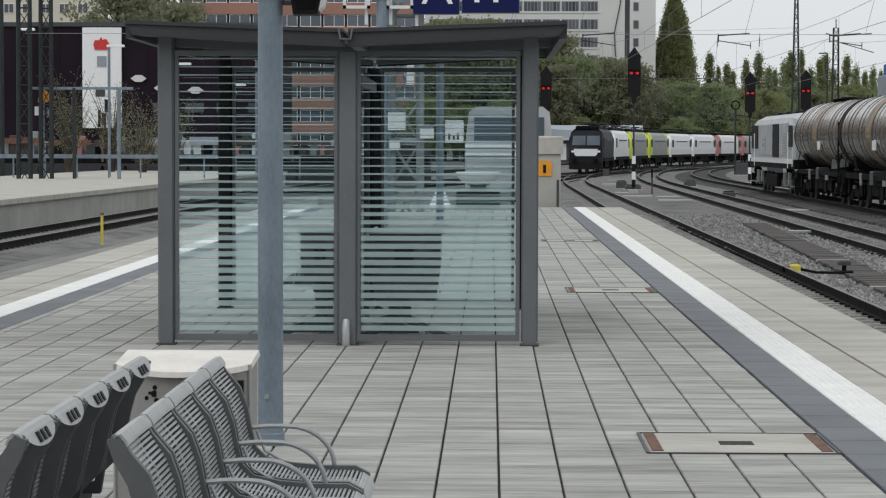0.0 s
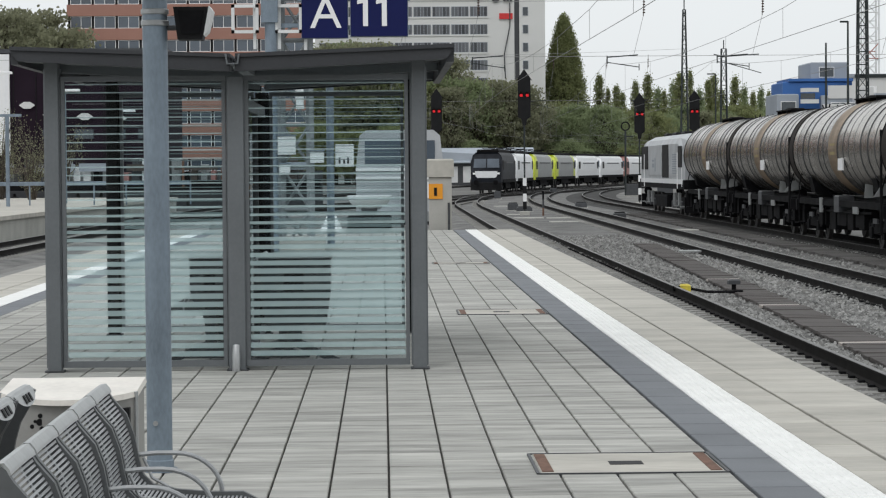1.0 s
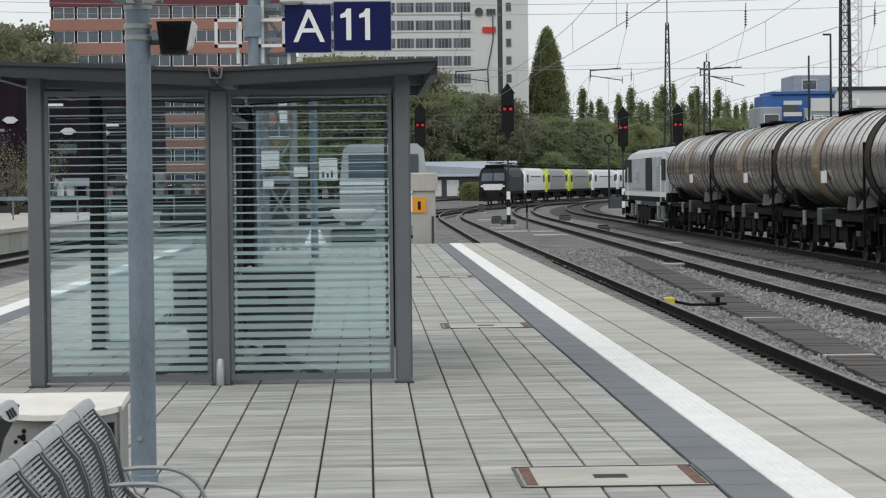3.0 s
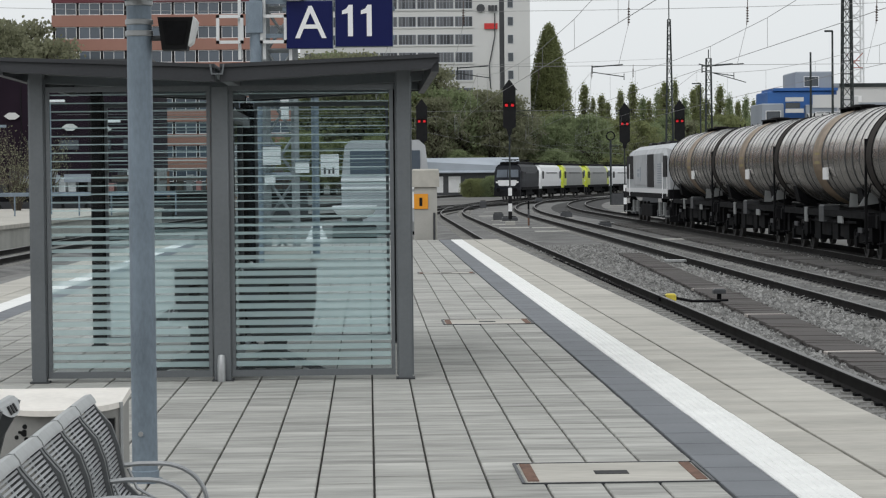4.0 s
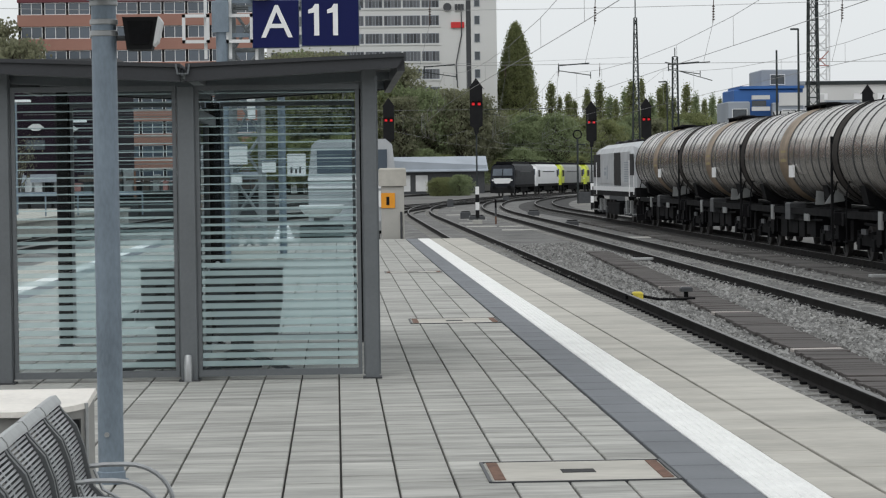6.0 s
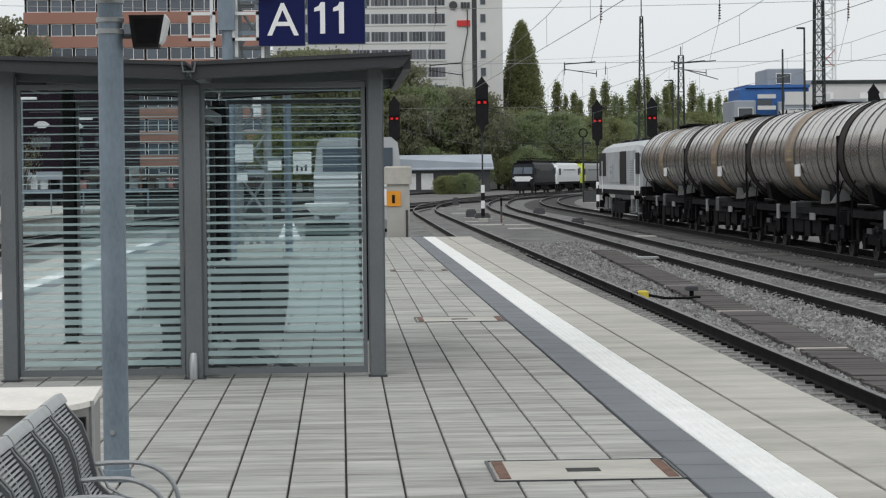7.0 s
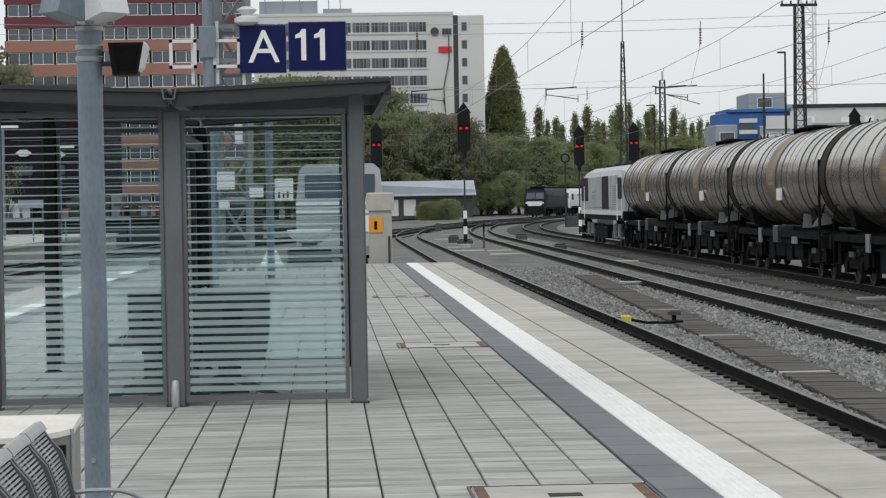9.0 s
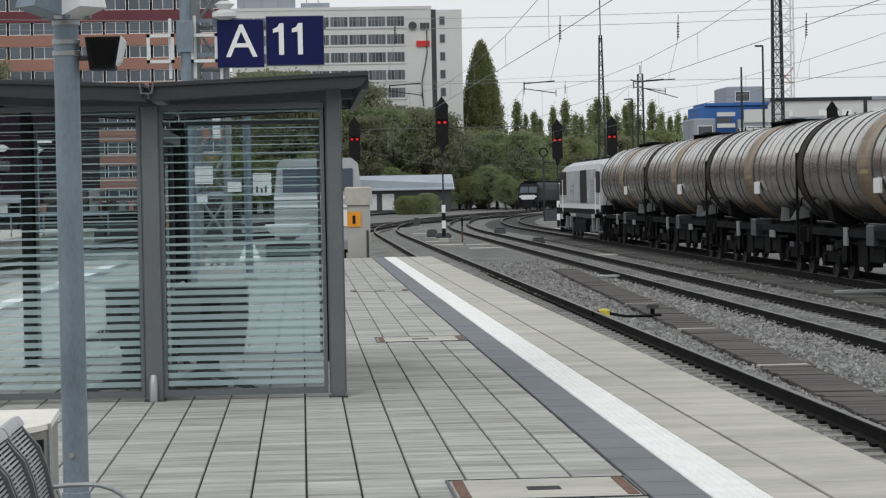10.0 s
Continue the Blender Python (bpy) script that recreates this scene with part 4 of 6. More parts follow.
    s = thing("track_sign", (-0.505, 46.6, 4.56), "blue track and section sign with white characters", "sign")
    for name, x0, x1, z0, z1 in (("panel", -1.02, -0.145, -0.46, 0.44), ("panel", -0.085, 1.0, -0.43, 0.49)):
        p = part(name, Mesh().chamfer(x0, x1, -0.05, 0.05, z0, z1, 0.012), M_BLUE, s, "dark blue sign panel")
        part("edge_trim", Mesh().box(x0 - 0.012, x1 + 0.012, 0.0, 0.06, z0 - 0.012, z1 + 0.012), M_GALV, p)
    text_mesh("A", 0.9, M_SIGNW, "letter", s, pose(-0.56, -0.056, 0.0, 90, 0, 0))
    for x in (0.2, 0.56):
        one = [(x + 0.045, -0.24), (x + 0.045, 0.36), (x - 0.035, 0.36), (x - 0.075, 0.29), (x - 0.16, 0.25), (x - 0.16, 0.18), (x - 0.05, 0.20), (x - 0.05, -0.24)]
        part("numeral", Mesh().extrude(one, "y", -0.056, -0.051), M_SIGNW, s, "white numeral 1")
    part("hanger", Mesh().box(-1.1, 1.05, 0.06, 0.14, 0.25, 0.33), M_GALV, s)
    part("hanger", Mesh().box(-1.1, 1.05, 0.06, 0.14, -0.3, -0.22), M_GALV, s)


def platform_end():
    """What stands at the end of the platform and just behind it."""
    p = thing("concrete_pillar", (1.52, 64.6, -1.02), "stained concrete pillar with pale cap and orange sign", "pillar")
    part("shaft", Mesh().chamfer(-0.3, 0.3, -0.25, 0.25, 0, 2.38, 0.02), M_CONC, p)
    part("cap", Mesh().chamfer(-0.36, 0.36, -0.31, 0.31, 2.38, 2.86, 0.04), M_EDGE, p, "pale concrete cap block")
    s = part("sign_plate", Mesh().box(-0.31, 0.06, -0.275, -0.252, 1.8, 2.2), M_ORANGE, p, "orange warning sign")
    part("symbol", Mesh().box(-0.17, -0.09, -0.28, -0.274, 1.88, 2.1), M_BLACK, s, "dark symbol bar")
    part("pipe", Mesh().tube([(0.22, -0.28, 0), (0.22, -0.28, 1.7)], 0.03, 8), M_DKSTEEL, p)
    b = thing("tub_stand", (-0.35, 61.6, 0), "pale oval tub on a dark stand near the platform end", "tub")
    bowl = Mesh()
    rings = [(0.52, 0.12), (0.6, 0.3), (0.72, 0.47), (0.84, 0.555), (0.9, 0.57), (0.92, 0.55), (0.88, 0.5)]
    bowl.lathe(rings, 28, "z", Matrix.Diagonal((1, 0.7, 1, 1)))
    part("tub", bowl, M_WHITEP, b, "pale rounded tub", True)
    part("stand", Mesh().chamfer(-0.56, 0.56, -0.3, 0.3, 0, 0.42, 0.04), M_BLACK, b)
    part("neck", Mesh().chamfer(-0.2, 0.2, -0.2, 0.2, 0.42, 0.6, 0.01), M_DKSTEEL, b)
    f = thing("folding_board", (-1.32, 62.0, 0), "small white folding board standing on the platform", "board")
    for a in (-1, 1):
        part("panel", Mesh().add([(-0.3, a * 0.2, 0), (0.3, a * 0.2, 0), (0.12, a * 0.02, 0.4), (-0.12, a * 0.02, 0.4), (-0.3, a * 0.23, 0), (0.3, a * 0.23, 0), (0.12, a * 0.05, 0.4), (-0.12, a * 0.05, 0.4)],
                                 [(0, 1, 2, 3), (7, 6, 5, 4), (0, 4, 5, 1), (1, 5, 6, 2), (2, 6, 7, 3), (3, 7, 4, 0)]), M_SIGNW, f)
    rail_trolley()


def rail_trolley():
    """White maintenance rail vehicle on the stub track."""
    t = thing("rail_trolley", (0.52, 73.5, RAIL), "white maintenance rail vehicle with a large windscreen", "rail vehicle")
    W = 1.33
    part("frame", Mesh().chamfer(-W, W, 0, 7.5, 0.65, 1.0, 0.05), M_UNDER, t)
    body = Mesh().extrude([(-W, 1.0), (W, 1.0), (W, 2.35), (1.22, 3.35), (1.02, 3.52), (-1.02, 3.52), (-1.22, 3.35), (-W, 2.35)], "y", 0.15, 4.2)
    part("cab", body, M_LOCOG, t, "pale grey painted steel cab")
    part("windscreen", Mesh().box(-1.06, 0.42, 0.12, 0.148, 2.5, 3.2), M_WINB, t)
    part("windscreen", Mesh().box(0.52, 1.06, 0.12, 0.148, 2.5, 3.2), M_WINB, t)
    part("pillar", Mesh().box(0.44, 0.5, 0.09, 0.147, 2.45, 3.25), M_DKSTEEL, t)
    for z in (2.28, 2.02):
        part("moulding", Mesh().box(-W - 0.01, W + 0.01, 0.1, 0.148, z, z + 0.09), M_SIGNW, t)
    part("plate", Mesh().box(0.2, 1.0, 0.11, 0.146, 1.45, 1.95), M_SIGNW, t, "pale front panel")
    part("bumper", Mesh().chamfer(-W, W, -0.05, 0.14, 0.75, 1.05, 0.03), M_LGREY, t)
    part("flat_bed", Mesh().chamfer(-W, W, 4.25, 7.5, 1.0, 1.2, 0.03), M_LGREY, t)
    for y in (1.4, 6.0):
        for s in (-1, 1):
            part("wheel", Mesh().lathe([(s * 0.69, 0.42), (s * 0.72, 0.44), (s * 0.82, 0.42), (s * 0.83, 0.3)], 20, "x", pose(0, y, 0.42)), M_WHEEL, t, "", True)


def signal(at, s, low=-1.0, height=5.9, group="light signals"):
    """A black light signal with a pointed hood and two red lights."""
    t = thing("light_signal", at, "black railway light signal with pointed hood showing red", "signal", group)
    z = at[2]
    top = height
    part("mast", Mesh().tube([(0, 0.12, 0), (0, 0.12, top - 0.5)], 0.045, 8), M_MAST, t)
    bd = [(-0.34, top - 2.55), (-0.34, top - 0.55), (-0.44, top - 0.62), (0, top), (0.44, top - 0.62), (0.34, top - 0.55), (0.34, top - 2.55), (0.14, top - 2.68), (0.1, top - 3.0), (-0.1, top - 3.0), (-0.14, top - 2.68)]
    part("screen", Mesh().extrude(bd, "y", -0.04, 0.06), M_BLACK, t, "black screen board")
    for x in (-0.16, 0.16):
        part("lamp", Mesh().chamfer(x - 0.075, x + 0.075, -0.09, -0.041, top - 1.47, top - 1.33, 0.02), M_LAMP, t, "lit red lamp")
        part("hood", Mesh().extrude([(x - 0.13, top - 1.28), (x - 0.09, top - 1.2), (x, top - 1.17), (x + 0.09, top - 1.2), (x + 0.13, top - 1.28), (x + 0.1, top - 1.28), (x, top - 1.21), (x - 0.1, top - 1.28)], "y", -0.26, -0.041), M_BLACK, t)
    for k in range(4):
        part("mast_plate", Mesh().box(-0.1, 0.1, 0.0, 0.05, 0.35 + k * 0.42, 0.77 + k * 0.42), M_SIGNW if k % 2 else M_BLACK, t)
    part("base", Mesh().chamfer(-0.25, 0.25, -0.15, 0.4, 0, 0.25, 0.03), M_CONC, t)
    if s != 1:
        t.scale = (s, s, s)
    return t


def litter_boxes():
    """Two grey litter boxes on splayed stands inside the shelter."""
    for x0, x1, z0, y in ((-1.03, -0.44, 0.32, 20.05), (-1.6, -1.27, 0.48, 20.15)):
        xm, w = (x0 + x1) / 2, (x1 - x0) / 2
        t = thing("litter_box", (xm, y, 0), "grey metal litter box on a splayed stand in the shelter", "litter box", "litter boxes in the shelter")
        part("body", Mesh().extrude([(-w, 0.87), (w, 0.87), (w, 0.62), (w * 0.86, z0), (-w * 0.8, z0), (-w, 0.62)], "y", -0.16, 0.16), M_DKSTEEL, t)
        part("lid", Mesh().chamfer(-w - 0.015, w + 0.015, -0.18, 0.18, 0.87, 0.9, 0.01), M_STEEL, t)
        part("slot", Mesh().box(-w * 0.3, w * 0.25, -0.166, -0.161, 0.6, 0.78), M_BLACK, t)
        part("stem", Mesh().box(-0.05, 0.05, -0.05, 0.05, 0.15, z0), M_DKSTEEL, t)
        for s in (-1, 1):
            part("foot", Mesh().extrude([(0, 0.2), (s * 0.38, 0.03), (s * 0.38, 0.0), (s * 0.32, 0.0), (0, 0.13)], "y", -0.03, 0.03), M_DKSTEEL, t)


# ---- trains ----
def bogie(t, y, base=1.8, side=1.0, material=None):
    """Two wheelsets in a dark bogie frame."""
    b = part("bogie", Mesh().box(-side - 0.08, -side + 0.06, y - base / 2 - 0.55, y + base / 2 + 0.55, 0.42, 0.72).box(side - 0.06, side + 0.08, y - base / 2 - 0.55, y + base / 2 + 0.55, 0.42, 0.72).box(-side, side, y - 0.25, y + 0.25, 0.4, 0.75), material or M_UNDER, t)
    for dy in (-base / 2, base / 2):
        for s in (-1, 1):
            part("wheel", Mesh().lathe([(s * 0.69, 0.47), (s * 0.715, 0.475), (s * 0.72, 0.46), (s * 0.82, 0.455), (s * 0.825, 0.36), (s * 0.79, 0.34), (s * 0.79, 0.12), (s * 0.84, 0.1)], 24, "x", pose(0, y + dy, 0.46)), M_WHEEL, b, "", True)
            box = Mesh().chamfer(s * (side + 0.01) - 0.13, s * (side + 0.01) + 0.13, y + dy - 0.17, y + dy + 0.17, 0.3, 0.62, 0.03)
            box.lathe([(0.62, 0.09), (0.8, 0.09)], 8, "z", Matrix.Translation((s * (side + 0.02), y + dy - 0.28, 0)))
            box.lathe([(0.62, 0.09), (0.8, 0.09)], 8, "z", Matrix.Translation((s * (side + 0.02), y + dy + 0.28, 0)))
            part("axle_box", box, M_UNDER, b)
    return b


def buffers(t, y, d):
    for x in (-0.875, 0.875):
        part("buffer", Mesh().lathe([(y, 0.11), (y + d * 0.35, 0.1), (y + d * 0.36, 0.22), (y + d * 0.42, 0.22)] if d > 0 else [(y - 0.42, 0.22), (y - 0.36, 0.22), (y - 0.35, 0.1), (y, 0.11)], 14, "y", pose(x, 0, 1.04)), M_UNDER, t, "", True)


WAGON = 15.6


def tank_wagon(at):
    """A four-axle tank wagon lying along y; its middle is the origin, on the rail heads."""
    t = thing("tank_wagon", at, "grimy grey four-axle tank wagon with ribbed tank jacket", "tank wagon", "tank wagons of the goods train")
    R, ZC, L = 1.43, 2.84, 7.66
    ring = [-6.5, -5.45, -4.4, -3.5, -2.6, -1.7, -0.75, 0.75, 1.7, 2.6, 3.5, 4.4, 5.45, 6.5]
    cap = [(6.504, R - 0.02), (6.51, R), (L - 0.26, R), (L - 0.2, 1.38), (L - 0.12, 1.22), (L - 0.06, 0.95), (L - 0.02, 0.6), (L, 0.15)]
    tank = part("tank", Mesh().lathe([(-L + 0.26, R), (-6.51, R), (-6.504, R - 0.02), (6.504, R - 0.02), (6.51, R), (L - 0.26, R)], 40, "y", pose(0, 0, ZC)), M_TANK, t, "weathered ribbed grey metal tank", True)
    for s in (-1, 1):
        # domed ends in a darker tone than the jacket
        part("end_cap", Mesh().lathe([(s * y, r + 0.004) for y, r in cap[2:]], 40, "y", pose(0, 0, ZC)), M_CAP, tank, "dark domed tank end", True)
        part("end_ring", Mesh().lathe([(s * (L - 0.32), R - 0.01), (s * (L - 0.31), R + 0.02), (s * (L - 0.26), R + 0.02), (s * (L - 0.25), R - 0.01)], 40, "y", pose(0, 0, ZC)), M_UNDER, tank)
    part("end_post", Mesh().box(-1.43, -1.37, -7.3, -7.22, 0.45, 3.3), M_UNDER, t)
    rnd = random.Random(31)
    for a, b in zip(ring, ring[1:]):
        ra, rb = R + rnd.uniform(-0.01, 0.016), R + rnd.uniform(-0.01, 0.016)
        part("jacket_panel", Mesh().lathe([(a + 0.004, R - 0.018), (a + 0.01, ra), ((a + b) / 2, (ra + rb) / 2 + rnd.uniform(-0.004, 0.006)), (b - 0.01, rb), (b - 0.004, R - 0.018)], 40, "y", pose(0, 0, ZC)), M_TANK, tank, "", True)
    for y in ring:
        part("jacket_band", Mesh().lathe([(y - 0.018, R - 0.015), (y - 0.014, R + 0.014), (y + 0.014, R + 0.014), (y + 0.018, R - 0.015)], 40, "y", pose(0, 0, ZC)), M_DKSTEEL, tank)
    part("brown_band", Mesh().lathe([(-0.72, R - 0.01), (-0.7, R + 0.018), (0.7, R + 0.018), (0.72, R - 0.01)], 48, "y", pose(0, 0, ZC)), M_TANKB, tank, "rust-brown middle band")
    part("marking_plate", Mesh().box(-R - 0.03, -R + 0.02, -1.75, -1.05, 2.2, 2.55), M_SIGNW, tank, "small white marking plate")
    part("marking_plate", Mesh().box(-R - 0.012, -R + 0.1, -0.42, 0.38, 2.66, 3.0), mat("ochre_plate", (0.3, 0.24, 0.1), 0.6), tank, "ochre marking plate")
    walk_way = Mesh().box(-0.45, 0.45, -1.7, 1.7, ZC + R + 0.06, ZC + R + 0.1)
    for y in (-1.6, -0.6, 0.6, 1.6):
        walk_way.box(-0.42, 0.42, y - 0.04, y + 0.04, ZC + R - 0.12, ZC + R + 0.07)
    part("walkway", walk_way, M_UNDER, t, "dark top walkway")
    part("manhole", Mesh().lathe([(ZC + R - 0.1, 0.36), (ZC + R + 0.12, 0.36), (ZC + R + 0.16, 0.3)], 20, "z"), M_UNDER, t, "", True)
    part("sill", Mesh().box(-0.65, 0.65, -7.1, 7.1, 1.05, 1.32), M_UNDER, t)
    for s in (-1, 1):
        part("end_sill", Mesh().chamfer(-1.35, 1.35, s * 7.2 - 0.12, s * 7.2 + 0.12, 0.9, 1.25, 0.02), M_UNDER, t)
        for x in (-1, 1):
            part("saddle", Mesh().extrude([(x * 0.55, 1.3), (x * 1.1, 1.5), (x * 1.22, 1.98), (x * 0.95, 1.72), (x * 0.55, 1.46)], "y", s * 5.3 - 0.35, s * 5.3 + 0.35), M_UNDER, t)
            if s < 0:
                part("side_plate", Mesh().extrude([(x * 1.36, 1.46), (x * 0.8, 1.54), (x * 0.86, 1.82), (x * 1.12, 1.84)], "y", -6.02, -5.98), M_LGREY, t, "pale slanting end plate")
                part("side_plate", Mesh().extrude([(x * 1.24, 1.42), (x * 0.98, 1.42), (x * 1.0, 1.78), (x * 1.2, 1.82)], "y", -4.02, -3.98), M_LGREY, t, "pale bracket plate")
            part("bogie_spring", Mesh().box(x * 1.16 - 0.03, x * 1.16 + 0.03, s * 5.3 - 0.3, s * 5.3 + 0.3, 0.72, 0.86), M_DKSTEEL, t)
            part("step", Mesh().box(x * 1.28 - 0.12, x * 1.28 + 0.12, s * 6.7 - 0.2, s * 6.7 + 0.2, 0.48, 0.52), M_UNDER, t)
            part("grab_rail", Mesh().tube([(x * 1.3, s * 6.9, 0.5), (x * 1.3, s * 6.9, 1.7), (x * 1.2, s * 7.0, 2.1)], 0.022, 6), M_UNDER, t)
        ends = Mesh()
        for x in (-0.25, 0.25):
            ends.tube([(x, s * 7.7, 1.2), (x, s * 7.7, 4.0), (x, s * 7.1, 4.35)], 0.025, 6)
        for k in range(9):
            ends.tube([(-0.25, s * 7.7, 1.4 + k * 0.3), (0.25, s * 7.7, 1.4 + k * 0.3)], 0.015, 5)
        part("end_ladder", ends, M_UNDER, t)
        bogie(t, s * 5.3)
        buffers(t, s * 7.32, s)
    part("valve_box", Mesh().chamfer(-1.32, -0.85, -0.4, 0.4, 0.95, 1.45, 0.04), M_DKSTEEL, t, "grimy outlet valve box")
    part("brake_reservoir", Mesh().lathe([(1.2, 0.1), (1.3, 0.22), (2.6, 0.22), (2.7, 0.1)], 14, "y", pose(-0.8, 0, 0.85)), M_UNDER, t, "", True)
    part("label_holder", Mesh().box(-1.33, -1.28, -3.4, -2.7, 0.95, 1.15), M_LGREY, t, "pale label holder")
    part("label_holder", Mesh().box(-1.33, -1.28, 2.5, 2.9, 0.9, 1.35), M_LGREY, t, "pale label holder")
    pipe = Mesh().tube([(-1.2, -5, 1.0), (-1.2, -2, 0.95), (-1.15, 2, 0.95), (-1.2, 5, 1.0)], 0.04, 6)
    part("pipe", pipe, M_UNDER, t)
    gear = Mesh().box(-0.5, 0.5, -3.9, 3.9, 0.55, 1.05).box(-1.15, -0.75, -3.6, -2.2, 0.55, 1.0).box(0.7, 1.15, 1.0, 3.0, 0.5, 1.0).box(-1.1, -0.6, 3.0, 3.8, 0.5, 1.05)
    part("brake_gear", gear, M_UNDER, t)
    for y0, y1, z0, z1 in ((-3.7, -2.9, 0.5, 1.1), (-2.0, -1.1, 0.45, 1.1), (-0.9, 0.6, 0.55, 0.95), (0.9, 1.9, 0.4, 1.1), (3.2, 3.8, 0.5, 1.1), (-7.0, -6.6, 0.5, 1.1), (6.6, 7.0, 0.5, 1.1)):
        part("equipment_box", Mesh().chamfer(-1.18, -0.8, y0, y1, z0, z1, 0.05), M_UNDER, t)
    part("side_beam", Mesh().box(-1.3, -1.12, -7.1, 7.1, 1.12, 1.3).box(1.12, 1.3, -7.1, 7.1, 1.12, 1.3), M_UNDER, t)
    for s in (-1, 1):
        part("hose", Mesh().tube([(0.25, s * 7.3, 0.95), (0.3, s * 7.6, 0.5), (0.25, s * 7.8, 0.75)], 0.035, 6), M_UNDER, t)
    return t


def diesel_loco(at):
    """Grey six-axle diesel locomotive at the head of the tank train; its front is at +y."""
    t = thing("diesel_locomotive", at, "light grey six-axle diesel locomotive with black underframe", "locomotive")
    H = 10.4
    part("underframe", Mesh().chamfer(-1.36, 1.36, -H, H, 1.28, 1.72, 0.04), M_UNDER, t)
    part("fuel_tank", Mesh().chamfer(-1.3, 1.3, -2.6, 2.6, 0.35, 0.95, 0.05), M_UNDER, t)
    shell = [(-1.33, 1.7), (1.33, 1.7), (1.34, 3.42), (1.2, 3.68), (0.75, 3.9), (-0.75, 3.9), (-1.2, 3.68), (-1.34, 3.42)]
    part("hood", Mesh().extrude(shell, "y", -H + 2.5, H - 2.5), M_LOCOG, t, "light grey body side")
    for s in (-1, 1):
        a, b, c = s * (H - 2.45), s * (H - 0.45), s * (H - 0.1)
        cab = Mesh()
        n = len(shell)
        fr = [(-1.3, 1.7), (1.3, 1.7), (1.3, 2.75), (1.15, 3.55), (0.7, 3.8), (-0.7, 3.8), (-1.15, 3.55), (-1.3, 2.75)]
        cab.v = [(u, a, w) for u, w in shell] + [(u, b if w > 2.8 else c, w) for u, w in fr]
        cab.f = [(i, (i + 1) % n, n + (i + 1) % n, n + i) for i in range(n)] + [tuple(range(n)), tuple(range(n, 2 * n))]
        q = part("cab", cab, M_LOCOG, t, "light grey driver's cab")
        for x in (-1, 1):
            part("windscreen", Mesh().box(x * 0.62 - 0.46, x * 0.62 + 0.46, min(b, b + s * 0.05) + s * 0.06, max(b, b + s * 0.05) + s * 0.06, 2.62, 3.3), M_WIN, q)
            part("handrail", Mesh().tube([(x * 1.38, s * (H - 2.6), 1.3), (x * 1.38, s * (H - 2.6), 3.0)], 0.025, 6), M_SIGNW, t)
            part("bogie_spring", Mesh().chamfer(x * 1.2 - 0.06, x * 1.2 + 0.06, s * 6.2 - 1.2, s * 6.2 - 0.7, 0.5, 1.1, 0.03), M_LGREY, t, "pale spring housing")
            part("bogie_spring", Mesh().chamfer(x * 1.2 - 0.06, x * 1.2 + 0.06, s * 6.2 + 0.7, s * 6.2 + 1.2, 0.5, 1.1, 0.03), M_LGREY, t, "pale spring housing")
            part("headlight", Mesh().lathe([(min(c, c + s * 0.05), 0.12), (max(c, c + s * 0.05), 0.12)], 12, "y", pose(x * 0.85, 0, 2.0)), M_SIGNW, q)
        buffers(t, s * (H - 0.02), s)
        for dy in (-1.85, 0, 1.85):
            for x in (-1, 1):
                part("wheel", Mesh().lathe([(x * 0.69, 0.53), (x * 0.83, 0.51), (x * 0.84, 0.3)], 22, "x", pose(0, s * 6.2 + dy, 0.52)), M_WHEEL, t, "", True)
                part("axle_box", Mesh().chamfer(x * 1.1 - 0.14, x * 1.1 + 0.14, s * 6.2 + dy - 0.2, s * 6.2 + dy + 0.2, 0.35, 0.72, 0.04), M_DKSTEEL, t)
        part("bogie_frame", Mesh().box(-1.15, -0.98, s * 6.2 - 2.7, s * 6.2 + 2.7, 0.55, 0.9).box(0.98, 1.15, s * 6.2 - 2.7, s * 6.2 + 2.7, 0.55, 0.9), M_UNDER, t)
        part("snow_plough", Mesh().extrude([(-1.3, 0.2), (1.3, 0.2), (1.3, 0.9), (-1.3, 0.9)], "y", s * (H - 0.3) - 0.05, s * (H - 0.3) + 0.05), M_UNDER, t)
    for x in (-1, 1):
        for name, ya, yb, za, zb, m, lab in (("cab_window", 6.2, 9.5, 2.2, 3.42, M_BLACK, "black cab window band"), ("cab_door", -3.7, -0.9, 1.8, 3.42, M_BLACK, "open dark side door"), ("cab_window", -9.3, -7.9, 2.3, 3.3, M_BLACK, "black cab window band"),
                                             ("sill_strip", -9.8, 9.8, 1.52, 1.74, M_LWHITE, "white sill strip"), ("body_panel", -0.6, 5.8, 1.9, 3.05, M_LOCOG, "white side panel"), ("body_panel", -7.6, -4.0, 1.9, 3.05, M_LOCOG, "")):
            xa, xb = sorted((x * 1.335, x * 1.365))
            part(name, Mesh().box(xa, xb, ya, yb, za, zb), m, t, lab)
        for ya, yb, za, zb in ((2.2, 2.6, 2.1, 2.8), (2.9, 3.9, 2.3, 2.5), (2.9, 3.9, 2.6, 2.7)):
            xa, xb = sorted((x * 1.36, x * 1.372))
            part("lettering_bar", Mesh().box(xa, xb, ya, yb, za, zb), M_GREYH, t, "grey lettering bar")
        for k in range(9):
            xa, xb = sorted((x * 1.36, x * 1.38))
            part("louvre", Mesh().box(xa, xb, -7.3, -5.6, 2.0 + k * 0.11, 2.05 + k * 0.11), M_GREYH, t)
        for y in (-9.6, -6.9, 6.6, 9.5):
            part("step", Mesh().box(x * 1.3 - 0.14, x * 1.3 + 0.14, y - 0.25, y + 0.25, 0.45, 0.5), M_LGREY, t)
